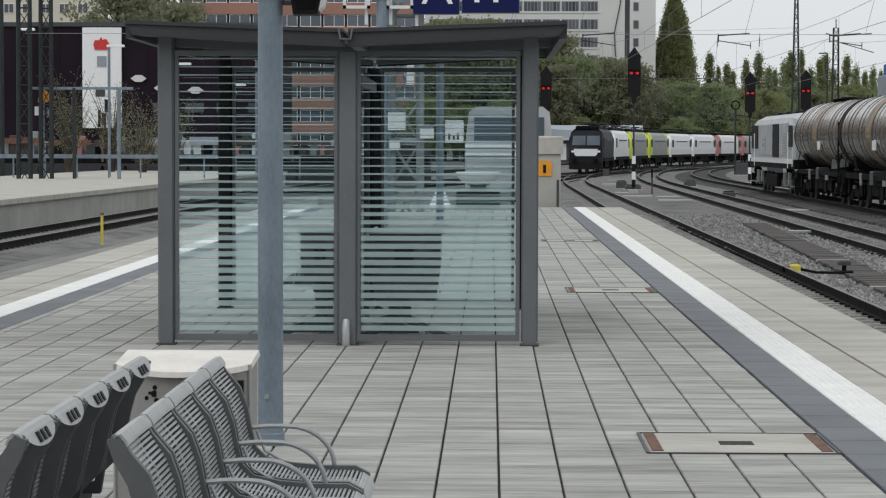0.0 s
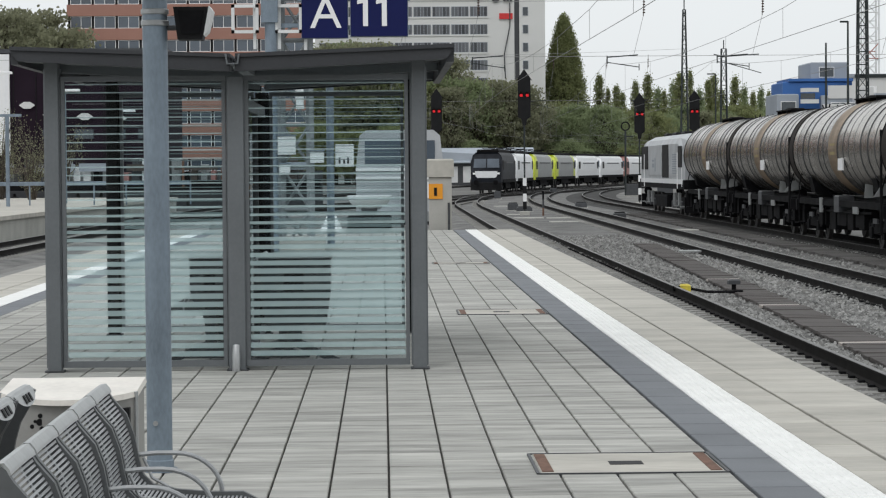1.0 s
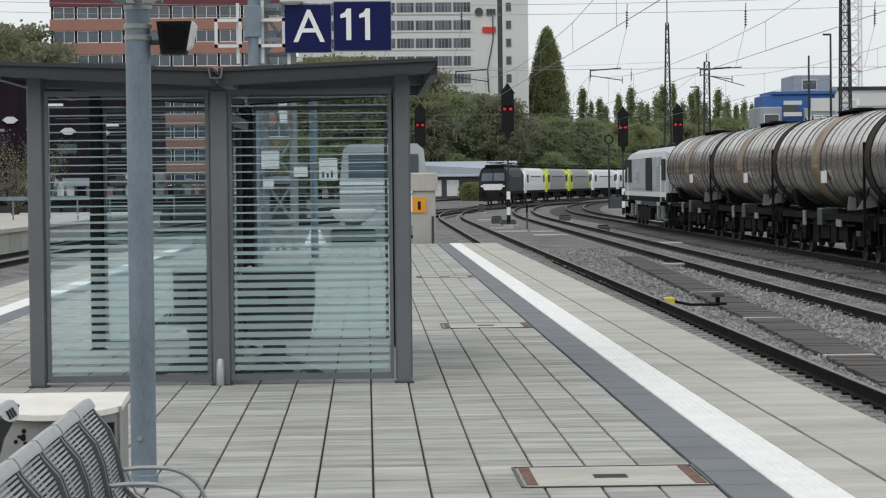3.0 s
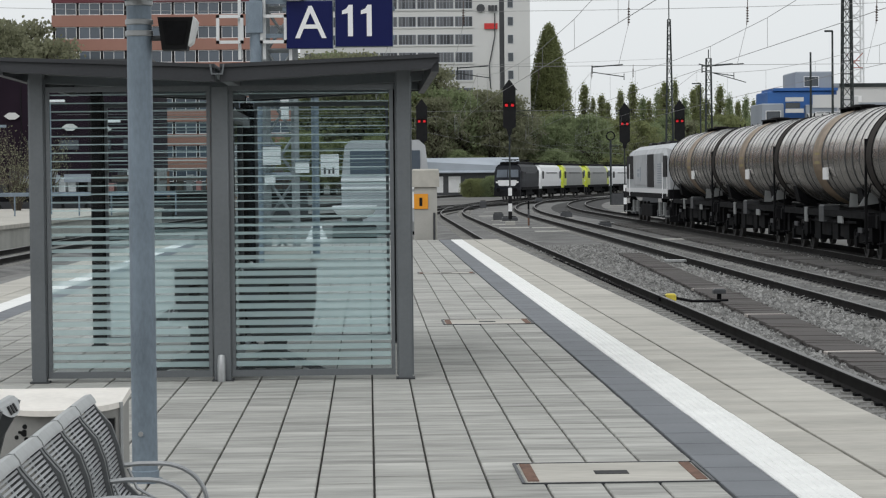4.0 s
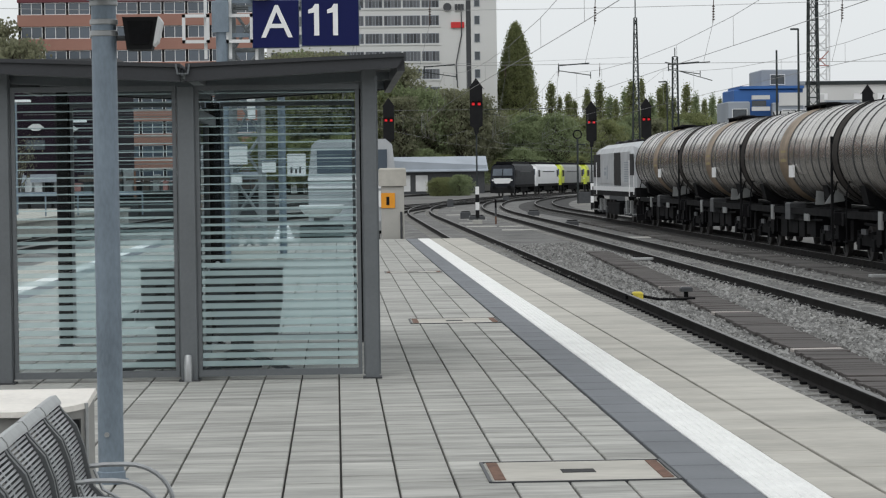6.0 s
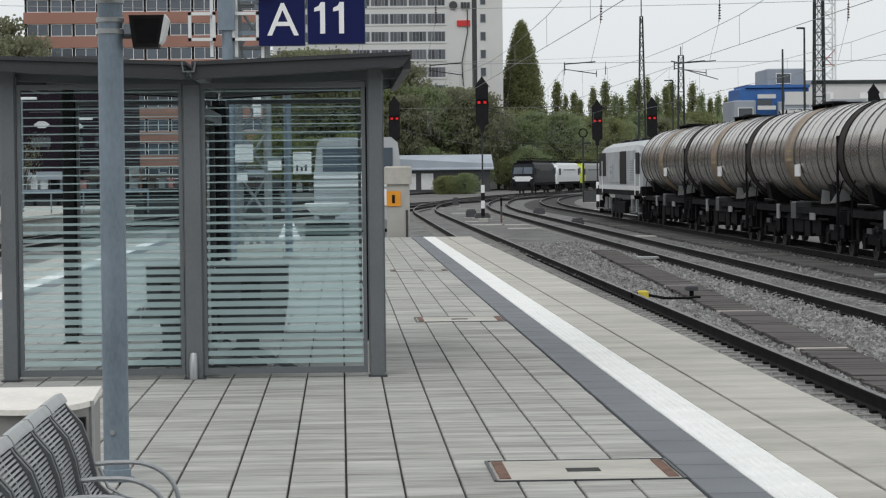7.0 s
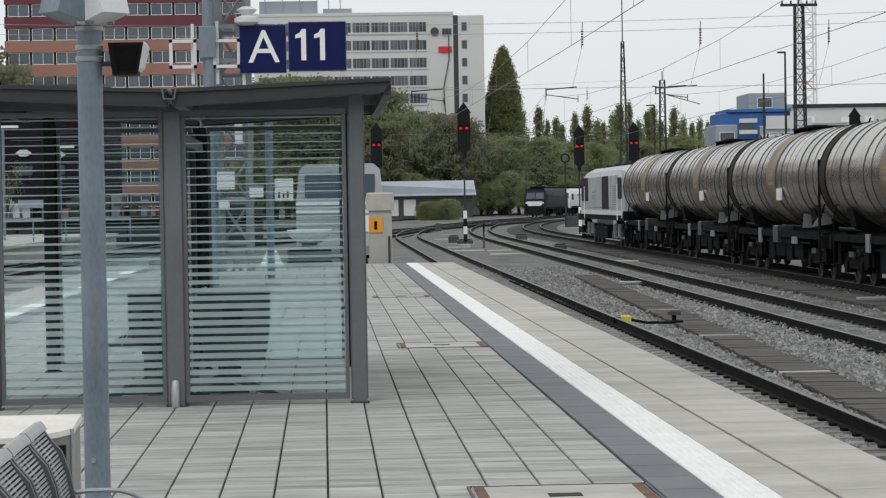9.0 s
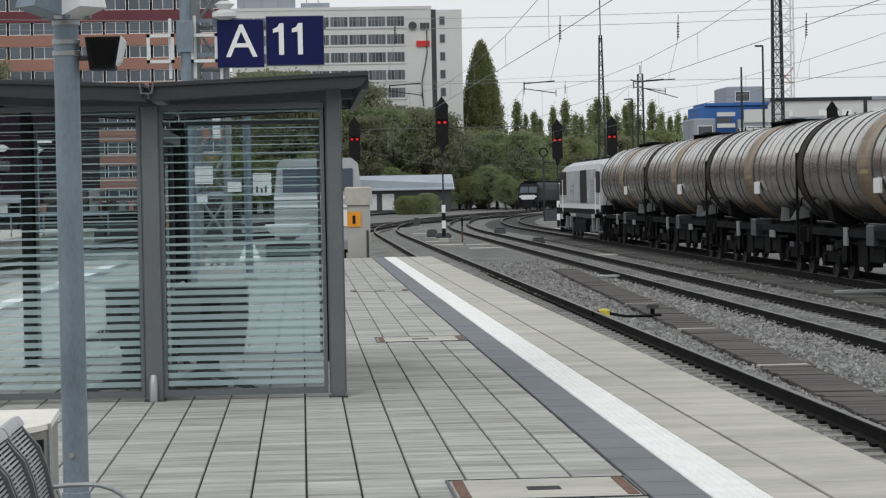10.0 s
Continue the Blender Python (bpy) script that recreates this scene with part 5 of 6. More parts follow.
    for y in (-3.5, 0.5, 4.5):
        part("roof_fan", Mesh().chamfer(-0.6, 0.6, y - 0.7, y + 0.7, 3.86, 4.06, 0.06), M_BLACK, t)
    rail = Mesh().tube([(-1.42, -H + 0.4, 1.4), (-1.42, -H + 0.4, 2.3)], 0.02, 6)
    part("handrail", rail, M_SIGNW, t)
    return t


LOCO_LEN = 19.3


def electric_loco(body_mat, cab_mat, nose_mat, label):
    """Four-axle electric locomotive; origin at its middle on the rail heads, its near end at -y."""
    t = thing("electric_locomotive", pose(0, 300, RAIL), label, "locomotive", "coupled locomotives of the moving train")
    H = 9.1
    sec = [(-1.45, 1.05), (1.45, 1.05), (1.48, 1.9), (1.46, 2.9), (1.3, 3.45), (1.02, 3.72), (-1.02, 3.72), (-1.3, 3.45), (-1.46, 2.9), (-1.48, 1.9)]
    part("body", Mesh().extrude(sec, "y", -H + 2.6, H - 2.6), body_mat, t)
    n = len(sec)
    for s in (-1, 1):
        cab = Mesh()
        stages = [(H - 2.59, 1.0, 0.0), (H - 1.0, 0.985, 0.06), (H - 0.25, 0.93, 0.55)]
        for y, k, slope in stages:
            cab.v += [(u * k, s * (y - (slope * max(0, w - 2.0) if slope else 0)), w if w < 3.3 else w - (0.12 if slope > 0.3 else 0)) for u, w in sec]
        for r in range(2):
            cab.f += [(r * n + i, r * n + (i + 1) % n, (r + 1) * n + (i + 1) % n, (r + 1) * n + i) for i in range(n)]
        cab.f += [tuple(range(n)), tuple(range(2 * n, 3 * n))]
        c = part("cab", cab, cab_mat, t)
        y0 = lambda z: s * (H - 0.25 - 0.55 * max(0, z - 2.0))
        for x in (-1, 1):
            za, zb = 2.35, 3.15
            ws = Mesh()
            o = s * 0.03
            a0, b0 = sorted((x * 0.06, x * 1.16))
            ws.v = [(a0, y0(za) + o, za), (b0, y0(za) + o, za), (b0 * 0.95, y0(zb) + o, zb), (a0 * 0.95, y0(zb) + o, zb)] + [(a0, y0(za) - o, za), (b0, y0(za) - o, za), (b0 * 0.95, y0(zb) - o, zb), (a0 * 0.95, y0(zb) - o, zb)]
            ws.f = [(0, 1, 2, 3), (7, 6, 5, 4), (0, 4, 5, 1), (1, 5, 6, 2), (2, 6, 7, 3), (3, 7, 4, 0)]
            part("windscreen", ws, M_WSCREEN, c, "blue-grey windscreen pane")
            part("side_window", Mesh().box(x * 1.455 - 0.02, x * 1.455 + 0.02, s * (H - 1.8) - 0.6, s * (H - 1.8) + 0.6, 2.15, 3.0), M_BLACK, c)
            part("headlight", Mesh().box(x * 1.0 - 0.2, x * 1.0 + 0.2, min(s * (H - 0.24), s * (H - 0.2)), max(s * (H - 0.24), s * (H - 0.2)), 1.75, 1.92), M_SIGNW, c)
        ya, yb = sorted((s * (H - 0.26), s * (H - 0.19)))
        part("nose_panel", Mesh().extrude([(-1.0, 2.05), (1.0, 2.05), (0.95, 1.6), (0.8, 1.45), (-0.8, 1.45), (-0.95, 1.6)], "y", ya, yb), nose_mat, c, "front nose panel")
        part("bumper", Mesh().chamfer(-1.4, 1.4, s * (H - 0.35) - 0.2, s * (H - 0.35) + 0.2, 0.35, 1.05, 0.05), M_BLACK, t)
        buffers(t, s * (H - 0.2), s)
        bogie(t, s * 4.9, 2.6, 1.05)
    part("skirt", Mesh().box(-1.3, 1.3, -3.0, 3.0, 0.45, 1.05), M_UNDER, t)
    roof = Mesh().chamfer(-1.0, 1.0, -H + 2.2, H - 2.2, 3.7, 4.0, 0.1)
    for y in (-5.2, 5.2):
        roof.tube([(-0.9, y - 0.8, 4.24), (0.9, y - 0.8, 4.24)], 0.035, 5).tube([(-0.6, y - 0.8, 4.1), (0.6, y - 0.8, 4.1)], 0.03, 5).tube([(0, y - 0.8, 4.1), (0, y + 0.9, 4.2)], 0.04, 5).box(-0.5, 0.5, y - 0.5, y + 0.5, 3.9, 4.02)
    part("roof_gear", roof, M_UNDER, t)
    for x in (-1, 1):
        part("sole_bar", Mesh().box(x * 1.47 - 0.02, x * 1.47 + 0.02, -H + 0.9, H - 0.9, 1.0, 1.3), M_UNDER, t)
        part("side_grille", Mesh().box(x * 1.475 - 0.015, x * 1.475 + 0.015, -4.5, 4.5, 2.75, 2.88), M_DKSTEEL, t)
    return t


LOCO_COLOURS = [
    (M_LBLACK, M_LBLACK, M_LWHITE, "black electric locomotive with a white nose, moving"),
    (M_LWHITE, M_LWHITE, M_LWHITE, "white electric locomotive in the moving train"),
    (M_LGREY, M_LLIME, M_LLIME, "grey electric locomotive with lime yellow cabs, moving"),
    (M_LGREY, M_LLIME, M_LLIME, "grey electric locomotive with lime yellow cabs, moving"),
    (M_LWHITE, M_LWHITE, M_LWHITE, "white electric locomotive in the moving train"),
    (M_LWHITE, M_LWHITE, M_LWHITE, "white electric locomotive in the moving train"),
    (M_LWHITE, M_LRED, M_LRED, "white electric locomotive with faded red cabs, moving"),
    (M_LGREY, M_LRED, M_LRED, "grey electric locomotive with faded red cabs, moving"),
    (M_LGREY, M_LRED, M_LRED, "grey electric locomotive with faded red cabs, moving"),
]
LINE_TABLE = []


def line_at(s):
    """Pose on the curving near track at s metres of its length from y = 180."""
    fx = TRACKS["near"]
    if not LINE_TABLE:
        y, d = 180.0, 0.0
        while y < 640:
            LINE_TABLE.append((d, y))
            d += math.hypot(0.5, fx(y + 0.5) - fx(y))
            y += 0.5
    i = min(range(len(LINE_TABLE)), key=lambda k: abs(LINE_TABLE[k][0] - s))
    d, y = LINE_TABLE[i]
    y += (s - d) / math.hypot(1, (fx(y + 0.5) - fx(y)) * 2)
    a = math.atan2(fx(y + 1) - fx(y - 1), 2)
    return pose(fx(y), y, RAIL, 0, 0, -math.degrees(a))


def arc_of(y):
    line_at(0)
    return min(LINE_TABLE, key=lambda r: abs(r[1] - y))[0]


# ---- buildings ----
def grid_frame(xs, zs, y0, y1):
    """One-piece frame: a grid whose odd columns in the middle rows are open."""
    m, at = Mesh(), {}
    nx, nz = len(xs) - 1, len(zs) - 1
    full = lambda i, k: 0 <= i < nx and 0 <= k < nz and not (i % 2 == 1 and k % 2 == 1)

    def v(i, k, y):
        if (i, k, y) not in at:
            at[(i, k, y)] = len(m.v)
            m.v.append((xs[i], y, zs[k]))
        return at[(i, k, y)]

    for i in range(nx):
        for k in range(nz):
            if not full(i, k):
                continue
            for y in (y0, y1):
                m.f.append((v(i, k, y), v(i + 1, k, y), v(i + 1, k + 1, y), v(i, k + 1, y)))
            for di, dk, a, c in ((-1, 0, (i, k), (i, k + 1)), (1, 0, (i + 1, k), (i + 1, k + 1)), (0, -1, (i, k), (i + 1, k)), (0, 1, (i, k + 1), (i + 1, k + 1))):
                if not full(i + di, k + dk):
                    m.f.append((v(*a, y0), v(*c, y0), v(*c, y1), v(*a, y1)))
    return m


def window_unit(w, h, panes, frame_mat, pane_mat):
    """Meshes of one window: frame and one pane."""
    b = 0.07
    xs = []
    for i in range(panes + 1):
        x = -w / 2 + (w - b) * i / panes
        xs += [x, x + b]
    f = grid_frame(xs, [0, b, h - b, h], -0.05, 0.03)
    p = Mesh().box(-(w - b) / panes / 2 + 0.04, (w - b) / panes / 2 - 0.04, -0.01, 0.02, b, h - b)
    return f.data("window_frame", frame_mat), p.data("pane", pane_mat), [-w / 2 + b / 2 + (w - b) * (i + 0.5) / panes for i in range(panes)]


def put_window(parent, unit, x, y, z, rz=0):
    f, p, xs = unit
    w = new("window", f)
    w.parent, w.matrix_basis = parent, pose(x, y, z, 0, 0, rz)
    for px in xs:
        q = new("pane", p)
        q.parent, q.location = w, (px, 0, 0)


def office_building():
    """Salmon and wine-red office block with bands of windows."""
    t = thing("office_building", (-26, 330, -1), "salmon and wine-red office building with bands of windows", "building")
    W = 16.3
    part("core", Mesh().box(-W, W, 0.4, 14, 0, 37), M_CREAM, t)
    unit = window_unit(2.85, 1.62, 2, M_SIGNW, M_WINB)
    z0 = 22.45 + 1
    for k in range(-7, 4):
        zb = z0 + k * 3.23
        m = M_WINE if k >= 1 and k != 3 else M_SALMON
        part("parapet_band", Mesh().box(-W - 0.15, W + 0.15, 0.0, 0.39, zb + 0.02, zb + 1.58), m, t)
        part("pier_strip", Mesh().box(-W, W, 0.25, 0.395, zb - 1.65, zb + 0.018), M_BLACK, t, "dark window strip")
        for i in range(10):
            put_window(t, unit, -W + 1.75 + i * 3.2, 0.2, zb - 1.64)


def hotel():
    t = thing("high_rise_building", (0.55, 420, -1), "pale rendered high-rise building with window bands", "building")
    part("front_wall", Mesh().box(-12, 22.4, 0, 16, 0, 34.7), M_HOTEL, t)
    part("dark_joint", Mesh().box(22.4, 23.25, 0.25, 16, 0, 34.6), M_DKSTEEL, t)
    part("stair_tower", Mesh().box(23.25, 27.7, -0.2, 15, 0, 34.5), M_HOTEL, t)
    part("parapet", Mesh().box(-12.1, 22.5, -0.1, 16.1, 34.7, 35.2), M_HOTEL, t)
    roof = Mesh().box(-11, -1, 2, 9, 35.2, 37.5).box(0, 5, 3, 9, 35.2, 36.2)
    for x in (-10, -7, -4, -1, 1, 3):
        roof.tube([(x, 1.5, 35.2), (x, 1.5, 39)], 0.08, 5)
    roof.tube([(-10, 1.5, 38.8), (3, 1.5, 38.8)], 0.08, 5)
    part("roof_terrace", roof, M_GREYH, t)
    unit = window_unit(3.0, 1.75, 5, M_GREYH, M_WINH)
    small = window_unit(0.95, 1.5, 1, M_GREYH, M_WIN)
    for k in range(10):
        z = 31.75 - k * 3.08
        part("window_band", Mesh().box(-12.05, 18.0, -0.12, -0.004, z - 0.28, z), M_HOTEL, t, "pale sill band")
        for i in range(9):
            put_window(t, unit, 16.25 - i * 3.25, -0.03, z)
        put_window(t, small, 24.3, -0.23, z + 0.1)
    sg = Mesh().lathe([(-0.3, 0.72), (-0.05, 0.72)], 20, "y", pose(19.2, 0, 31.8))
    part("round_sign", sg, M_DKSTEEL, t)
    for k, (a, b) in enumerate(((20.5, 20.95), (21.05, 21.5), (21.6, 22.05))):
        part("sign_bar", Mesh().box(a, b, -0.3, -0.05, 31.2, 32.3), M_DKSTEEL, t)
    part("red_sign", Mesh().box(19.8, 22.1, -0.3, -0.05, 28.2, 29.2), M_REDSIGN, t, "red sign panel")
    part("hanging_cable", Mesh().tube([(21.6, -0.3, 31), (21.6, -0.3, 27), (20.6, -0.3, 22), (20.8, -0.3, 18)], 0.1, 5), M_DKSTEEL, t)


def plum_building():
    t = thing("department_building", (-30, 230, -1), "dark plum clad building with a white sign panel", "building")
    part("wall", Mesh().box(-24, 9.5, 0, 20, 0, 13.7), M_PLUM, t)
    part("roof_edge", Mesh().box(-24.2, 9.7, -0.2, 20, 13.7, 14.1), M_DKSTEEL, t)
    for k in range(16):
        part("cladding_joint", Mesh().box(-23.6 + k * 2.1, -23.53 + k * 2.1, -0.06, -0.004, 0.2, 13.6), M_BLACK, t)
    s = part("white_panel", Mesh().box(-8.7, -5.0, -0.35, -0.05, 4.1, 13.6), M_SIGNW, t, "tall white sign panel")
    part("logo_shape", Mesh().extrude([(-7.5, 11.5), (-6.3, 11.5), (-6.1, 12.0), (-6.4, 12.5), (-6.8, 12.45), (-6.9, 12.7), (-7.1, 12.4), (-7.5, 12.4), (-7.65, 12.0)], "y", -0.44, -0.353), M_REDSIGN, s, "red rounded logo shape")
    for x, z, h, w, m in ((-6.85, 9.9, 1.0, 0.45, M_GREYH), (-7.0, 7.1, 0.8, 0.45, M_DKSTEEL), (-6.4, 5.6, 1.2, 0.2, M_BLACK), (-6.65, 4.4, 1.1, 0.2, M_BLACK), (-7.1, 4.2, 1.6, 0.12, M_BLACK)):
        part("dark_bar", Mesh().box(x - w, x + w, -0.42, -0.353, z, z + h), m, s)
    for x, z in ((-3.4, 8.8), (-1.2, 7.9), (2.0, 7.7), (5.2, 7.5)):
        part("diamond_sign", Mesh().extrude([(x - 0.75, z), (x - 0.3, z + 0.32), (x + 0.3, z + 0.32), (x + 0.75, z), (x + 0.3, z - 0.32), (x - 0.3, z - 0.32)], "y", -0.25, -0.05), M_HOTEL, t, "pale diamond sign")
    for x in range(-2, 9, 3):
        part("window_strip", Mesh().box(x, x + 1.8, -0.12, -0.005, 5.6, 6.5), M_WIN, t)


def blue_building():
    t = thing("blue_building", (0, 300, -1), "blue and grey clad building behind the goods train", "building")
    for x0, x1, z0, z1, m, y in ((48.8, 51.5, 0, 11.4, M_GREYH, -0.5), (49.6, 57.6, 0, 12.9, M_BLUEH, 0), (57.0, 58.4, 0, 13.2, M_BLUEH, 1), (53.4, 58.2, 12.0, 15.4, M_GREYH, 2), (54.2, 58.0, 0, 11.2, M_GREYH, -1), (56.0, 61.5, 0, 12.4, M_HOTEL, 3)):
        part("block", Mesh().chamfer(x0, x1, y, y + 9, z0, z1, 0.12), m, t)
    for x0, x1, z in ((51.6, 53.8, 10.2), (51.6, 53.8, 11.6), (54.3, 57.9, 9.6)):
        part("balcony", Mesh().box(x0, x1, -1.6, -1.02, z, z + 0.5), M_HOTEL, t, "pale balcony front")
    part("window_strip", Mesh().box(51.8, 53.6, -0.06, -0.005, 10.8, 11.5), M_WIN, t)
    part("roof_slab", Mesh().box(50.3, 58.3, -0.3, 9, 12.95, 13.3), M_BLUEH, t)
    part("pale_panel", Mesh().box(55.0, 59.0, -1.2, -1.01, 10.8, 12.4), M_HOTEL, t)
    u = window_unit(1.9, 1.3, 1, M_SIGNW, M_WIN)
    for x, y, z in ((55.4, 1.9, 13.5), (50.2, -0.6, 9.2), (56.3, -1.1, 9.0), (57.4, -1.1, 9.0)):
        put_window(t, u, x, y, z)
    g = thing("long_hall", (0, 350, -1), "long white hall with small roof lights", "building")
    part("wall", Mesh().box(66, 110, 0, 12, 0, 15.2), M_HOTEL, g)
    part("roof_edge", Mesh().box(65.8, 110.2, -0.3, 12, 15.2, 15.7), M_GREYH, g)
    part("plinth_band", Mesh().box(66, 110, -0.2, -0.01, 8.5, 12.0), M_GREYH, g)
    u2 = window_unit(1.4, 0.9, 2, M_SIGNW, M_SIGNW)
    for x in (70.8, 76.0, 79.5, 84):
        put_window(g, u2, x, -0.1, 13.0)
    h = thing("brick_house", (69.5, 330, -1), "small reddish brick house with pale walls", "building")
    part("wall", Mesh().box(-2.6, 2.6, 0, 8, 0, 11.5), mat("reddish_brick", (0.4, 0.22, 0.15), 0.85, scale=0.4), h)
    part("roof", Mesh().extrude([(-2.9, 11.5), (2.9, 11.5), (2.2, 12.3), (-2.2, 12.3)], "y", -0.3, 8.3), M_GREYH, h)
    c = thing("apartment_block", (-70, 380, -1), "cream apartment block with balconies behind trees", "building")
    part("wall", Mesh().box(-10, 8, 0, 12, 0, 26), M_CREAM, c)
    u3 = window_unit(1.6, 1.5, 2, M_SIGNW, M_WIN)
    for i in range(6):
        for k in range(8):
            put_window(c, u3, -8.4 + i * 2.9, -0.06, 2 + k * 3)
    s = thing("low_shed", (0, 362, -1), "long low shed with a pale grey roof", "shed")
    part("roof", Mesh().extrude([(5.0, 3.4), (22.6, 3.4), (22.6, 4.2), (5.0, 5.2)], "y", 0, 8), M_SHEDROOF, s)
    part("roof_slope", Mesh().extrude([(-0.6, 3.3), (-0.6, 3.45), (5.0, 5.6), (5.0, 5.4)], "x", 4.8, 22.8), M_SHEDROOF, s, "pale blue-grey roof slope")
    part("wall", Mesh().box(5.3, 22.3, 0.3, 7.7, 0, 3.38), M_DKSTEEL, s)
    for x in (6, 9.4, 12):
        part("door", Mesh().box(x, x + 1.8, 0.2, 0.296, 0.4, 2.8), M_WHITEP, s)


# ---- trees ----
def tree_mesh(rnd, height, radius, shape, count, leaf):
    """Trunk with limbs, and a crown of leaf clumps."""
    trunk = Mesh().tube([(0, 0, 0), (0.05 * radius, 0, height * 0.35), (0, 0.04 * radius, height * 0.75), (0, 0, height * 0.97)], [height * 0.02 + 0.05, height * 0.015, height * 0.008, 0.02], 7)
    crown = Mesh()
    lo = 0.08 if shape == "poplar" else 0.2
    tips = []
    for _ in range(max(24, int(count / (13 if shape == "poplar" else 26)))):
        f = rnd.random() ** (0.9 if shape == "poplar" else 0.7)
        z = height * (lo + (1 - lo) * f)
        if shape == "poplar":
            r = radius * min(1, ((1 - f) / 0.55) ** 0.62) * min(1, 0.65 + f * 2.0) * rnd.uniform(0.25, 1.12) ** 0.6
        else:
            r = radius * math.sqrt(max(0.02, 1 - ((f - 0.45) / 0.58) ** 2)) * math.sqrt(rnd.random()) * rnd.uniform(0.7, 1.12)
        a = rnd.random() * 2 * math.pi
        p = Vector((r * math.cos(a), r * math.sin(a), z))
        tips.append(p)
        if rnd.random() < 0.4:
            trunk.tube([(0, 0, max(0.1, z - r * (2.2 if shape == "poplar" else 0.7) - 0.3)), (p.x * 0.6, p.y * 0.6, z - 0.25 * r), tuple(p)], [0.05 + 0.012 * radius, 0.035, 0.012], 4)
    for i in range(count):
        c = tips[i % len(tips)]
        sp = leaf * (1.6 if shape == "poplar" else 2.4)
        p = c + Vector((rnd.gauss(0, sp), rnd.gauss(0, sp), rnd.gauss(0, sp * (1.7 if shape == "poplar" else 0.75))))
        m = Matrix.Translation(p) @ Euler((rnd.random() * 6.3, rnd.random() * 6.3, rnd.random() * 6.3)).to_matrix().to_4x4()
        s = leaf * rnd.uniform(0.5, 1.2)
        crown.add([(-s, -s * 0.5, 0), (0, -s * 0.7, s * 0.2), (s, 0, 0), (0, s * 0.7, s * 0.2), (-s, s * 0.4, -0.1 * s)], [(0, 1, 2, 3, 4)], m)
    return trunk, crown


def trees():
    rnd = random.Random(21)
    big = thing("poplar_tree", (32.2, 430, -1), "tall slender poplar with fresh green leaves", "tree", "poplars behind the tracks")
    tr, cr = tree_mesh(rnd, 28.8, 4.1, "poplar", 48000, 0.17)
    part("trunk", tr, M_BARK, big)
    part("crown", cr, M_LEAFD, big)
    kinds = []
    for h, r, sh, n, lf, m, name, lab in ((15.0, 1.0, "poplar", 4200, 0.12, M_LEAFD, "poplar_tree", "slender poplar with thin spring leaves"), (13.0, 1.2, "poplar", 4200, 0.12, M_LEAF, "poplar_tree", "slender poplar with thin spring leaves"),
                                          (10.0, 4.2, "round", 9500, 0.145, M_LEAF, "leafy_tree", "bushy tree with fresh green leaves"), (9.0, 4.6, "round", 9500, 0.145, M_LEAFD, "leafy_tree", "bushy tree with fresh green leaves"),
                                          (12.5, 5.0, "round", 7500, 0.15, M_LEAFY, "leafy_tree", "bushy tree with yellowish spring leaves")):
        t = thing(name, (0, 0, -1), lab, "tree", "poplars behind the tracks" if sh == "poplar" else "bushy trees behind the tracks")
        a, b = tree_mesh(rnd, h, r, sh, n, lf)
        part("trunk", a, M_BARK, t)
        part("crown", b, m, t)
        kinds.append(t)
    used = [False] * len(kinds)

    def put(k, x, y, s):
        u = s * (rnd.uniform(0.75, 1.5) if k < 2 else 1.0)
        m = pose(x, y, -1 - (1.0 if s < 0.37 else 0.0), 0, 0, rnd.uniform(0, 360))
        if not used[k]:
            used[k] = True
            kinds[k].matrix_basis = m
            kinds[k].scale = (u, u, s)
        else:
            c = copy_thing(kinds[k], m)
            c.scale = (u, u, s)

    def beyond(px):
        """How far off the woods begin in that direction: behind the curve of the tracks."""
        y = 250.0
        while y < 640 and TRACKS["near"](y) + 3 < (px - 532) / 4300 * y:
            y += 5
        return max(380.0, y + 60) if px > 700 else 378.0

    # back row of thin poplars
    for px, top in ((917, 182), (932, 205), (947, 200), (958, 212), (981, 192), (1003, 180), (1020, 205), (1032, 208), (1048, 195), (1060, 178), (1078, 172), (1094, 205), (1110, 188), (1120, 180), (1134, 205), (1158, 182), (1175, 200), (1190, 208), (1205, 202), (1218, 206), (1232, 215)):
        y = beyond(px) + 60 + rnd.uniform(-10, 15)
        hgt = (343 - (px - 784) * 0.0185 - top) / 4300 * y + 2.6
        k = rnd.choice((0, 0, 1))
        put(k, (px - 532) / 4300 * y, y, hgt / (15.0, 13.0)[k])
    # green belt under them
    for i in range(34):
        px = 600 + i * 19 + rnd.uniform(-8, 8)
        y = beyond(px) + rnd.uniform(5, 35)
        top = (205 if px < 800 else 246) + rnd.uniform(-12, 16)
        hgt = (343 - (px - 784) * 0.0185 - top) / 4300 * y + 2.6
        k = rnd.choice((2, 3, 2, 4)) if px > 800 else rnd.choice((2, 4, 4, 3))
        put(k, (px - 532) / 4300 * y, y, hgt / (0, 0, 10.0, 9.0, 12.5)[k])
    for i in range(16):
        px = 690 + i * 33 + rnd.uniform(-10, 10)
        y = beyond(px) + rnd.uniform(-8, 2)
        put(rnd.choice((2, 3)), (px - 532) / 4300 * y, y, rnd.uniform(0.42, 0.62) * y / 340)
    for i in range(15):
        px = 340 + i * 21 + rnd.uniform(-6, 6)
        y = 392 + rnd.uniform(-8, 10)
        k = rnd.choice((2, 3, 4))
        put(k, (px - 532) / 4300 * y, y, ((345 - (px - 784) * 0.0185 - rnd.uniform(132, 175)) / 4300 * y + 2.6) / (0, 0, 10.0, 9.0, 12.5)[k])
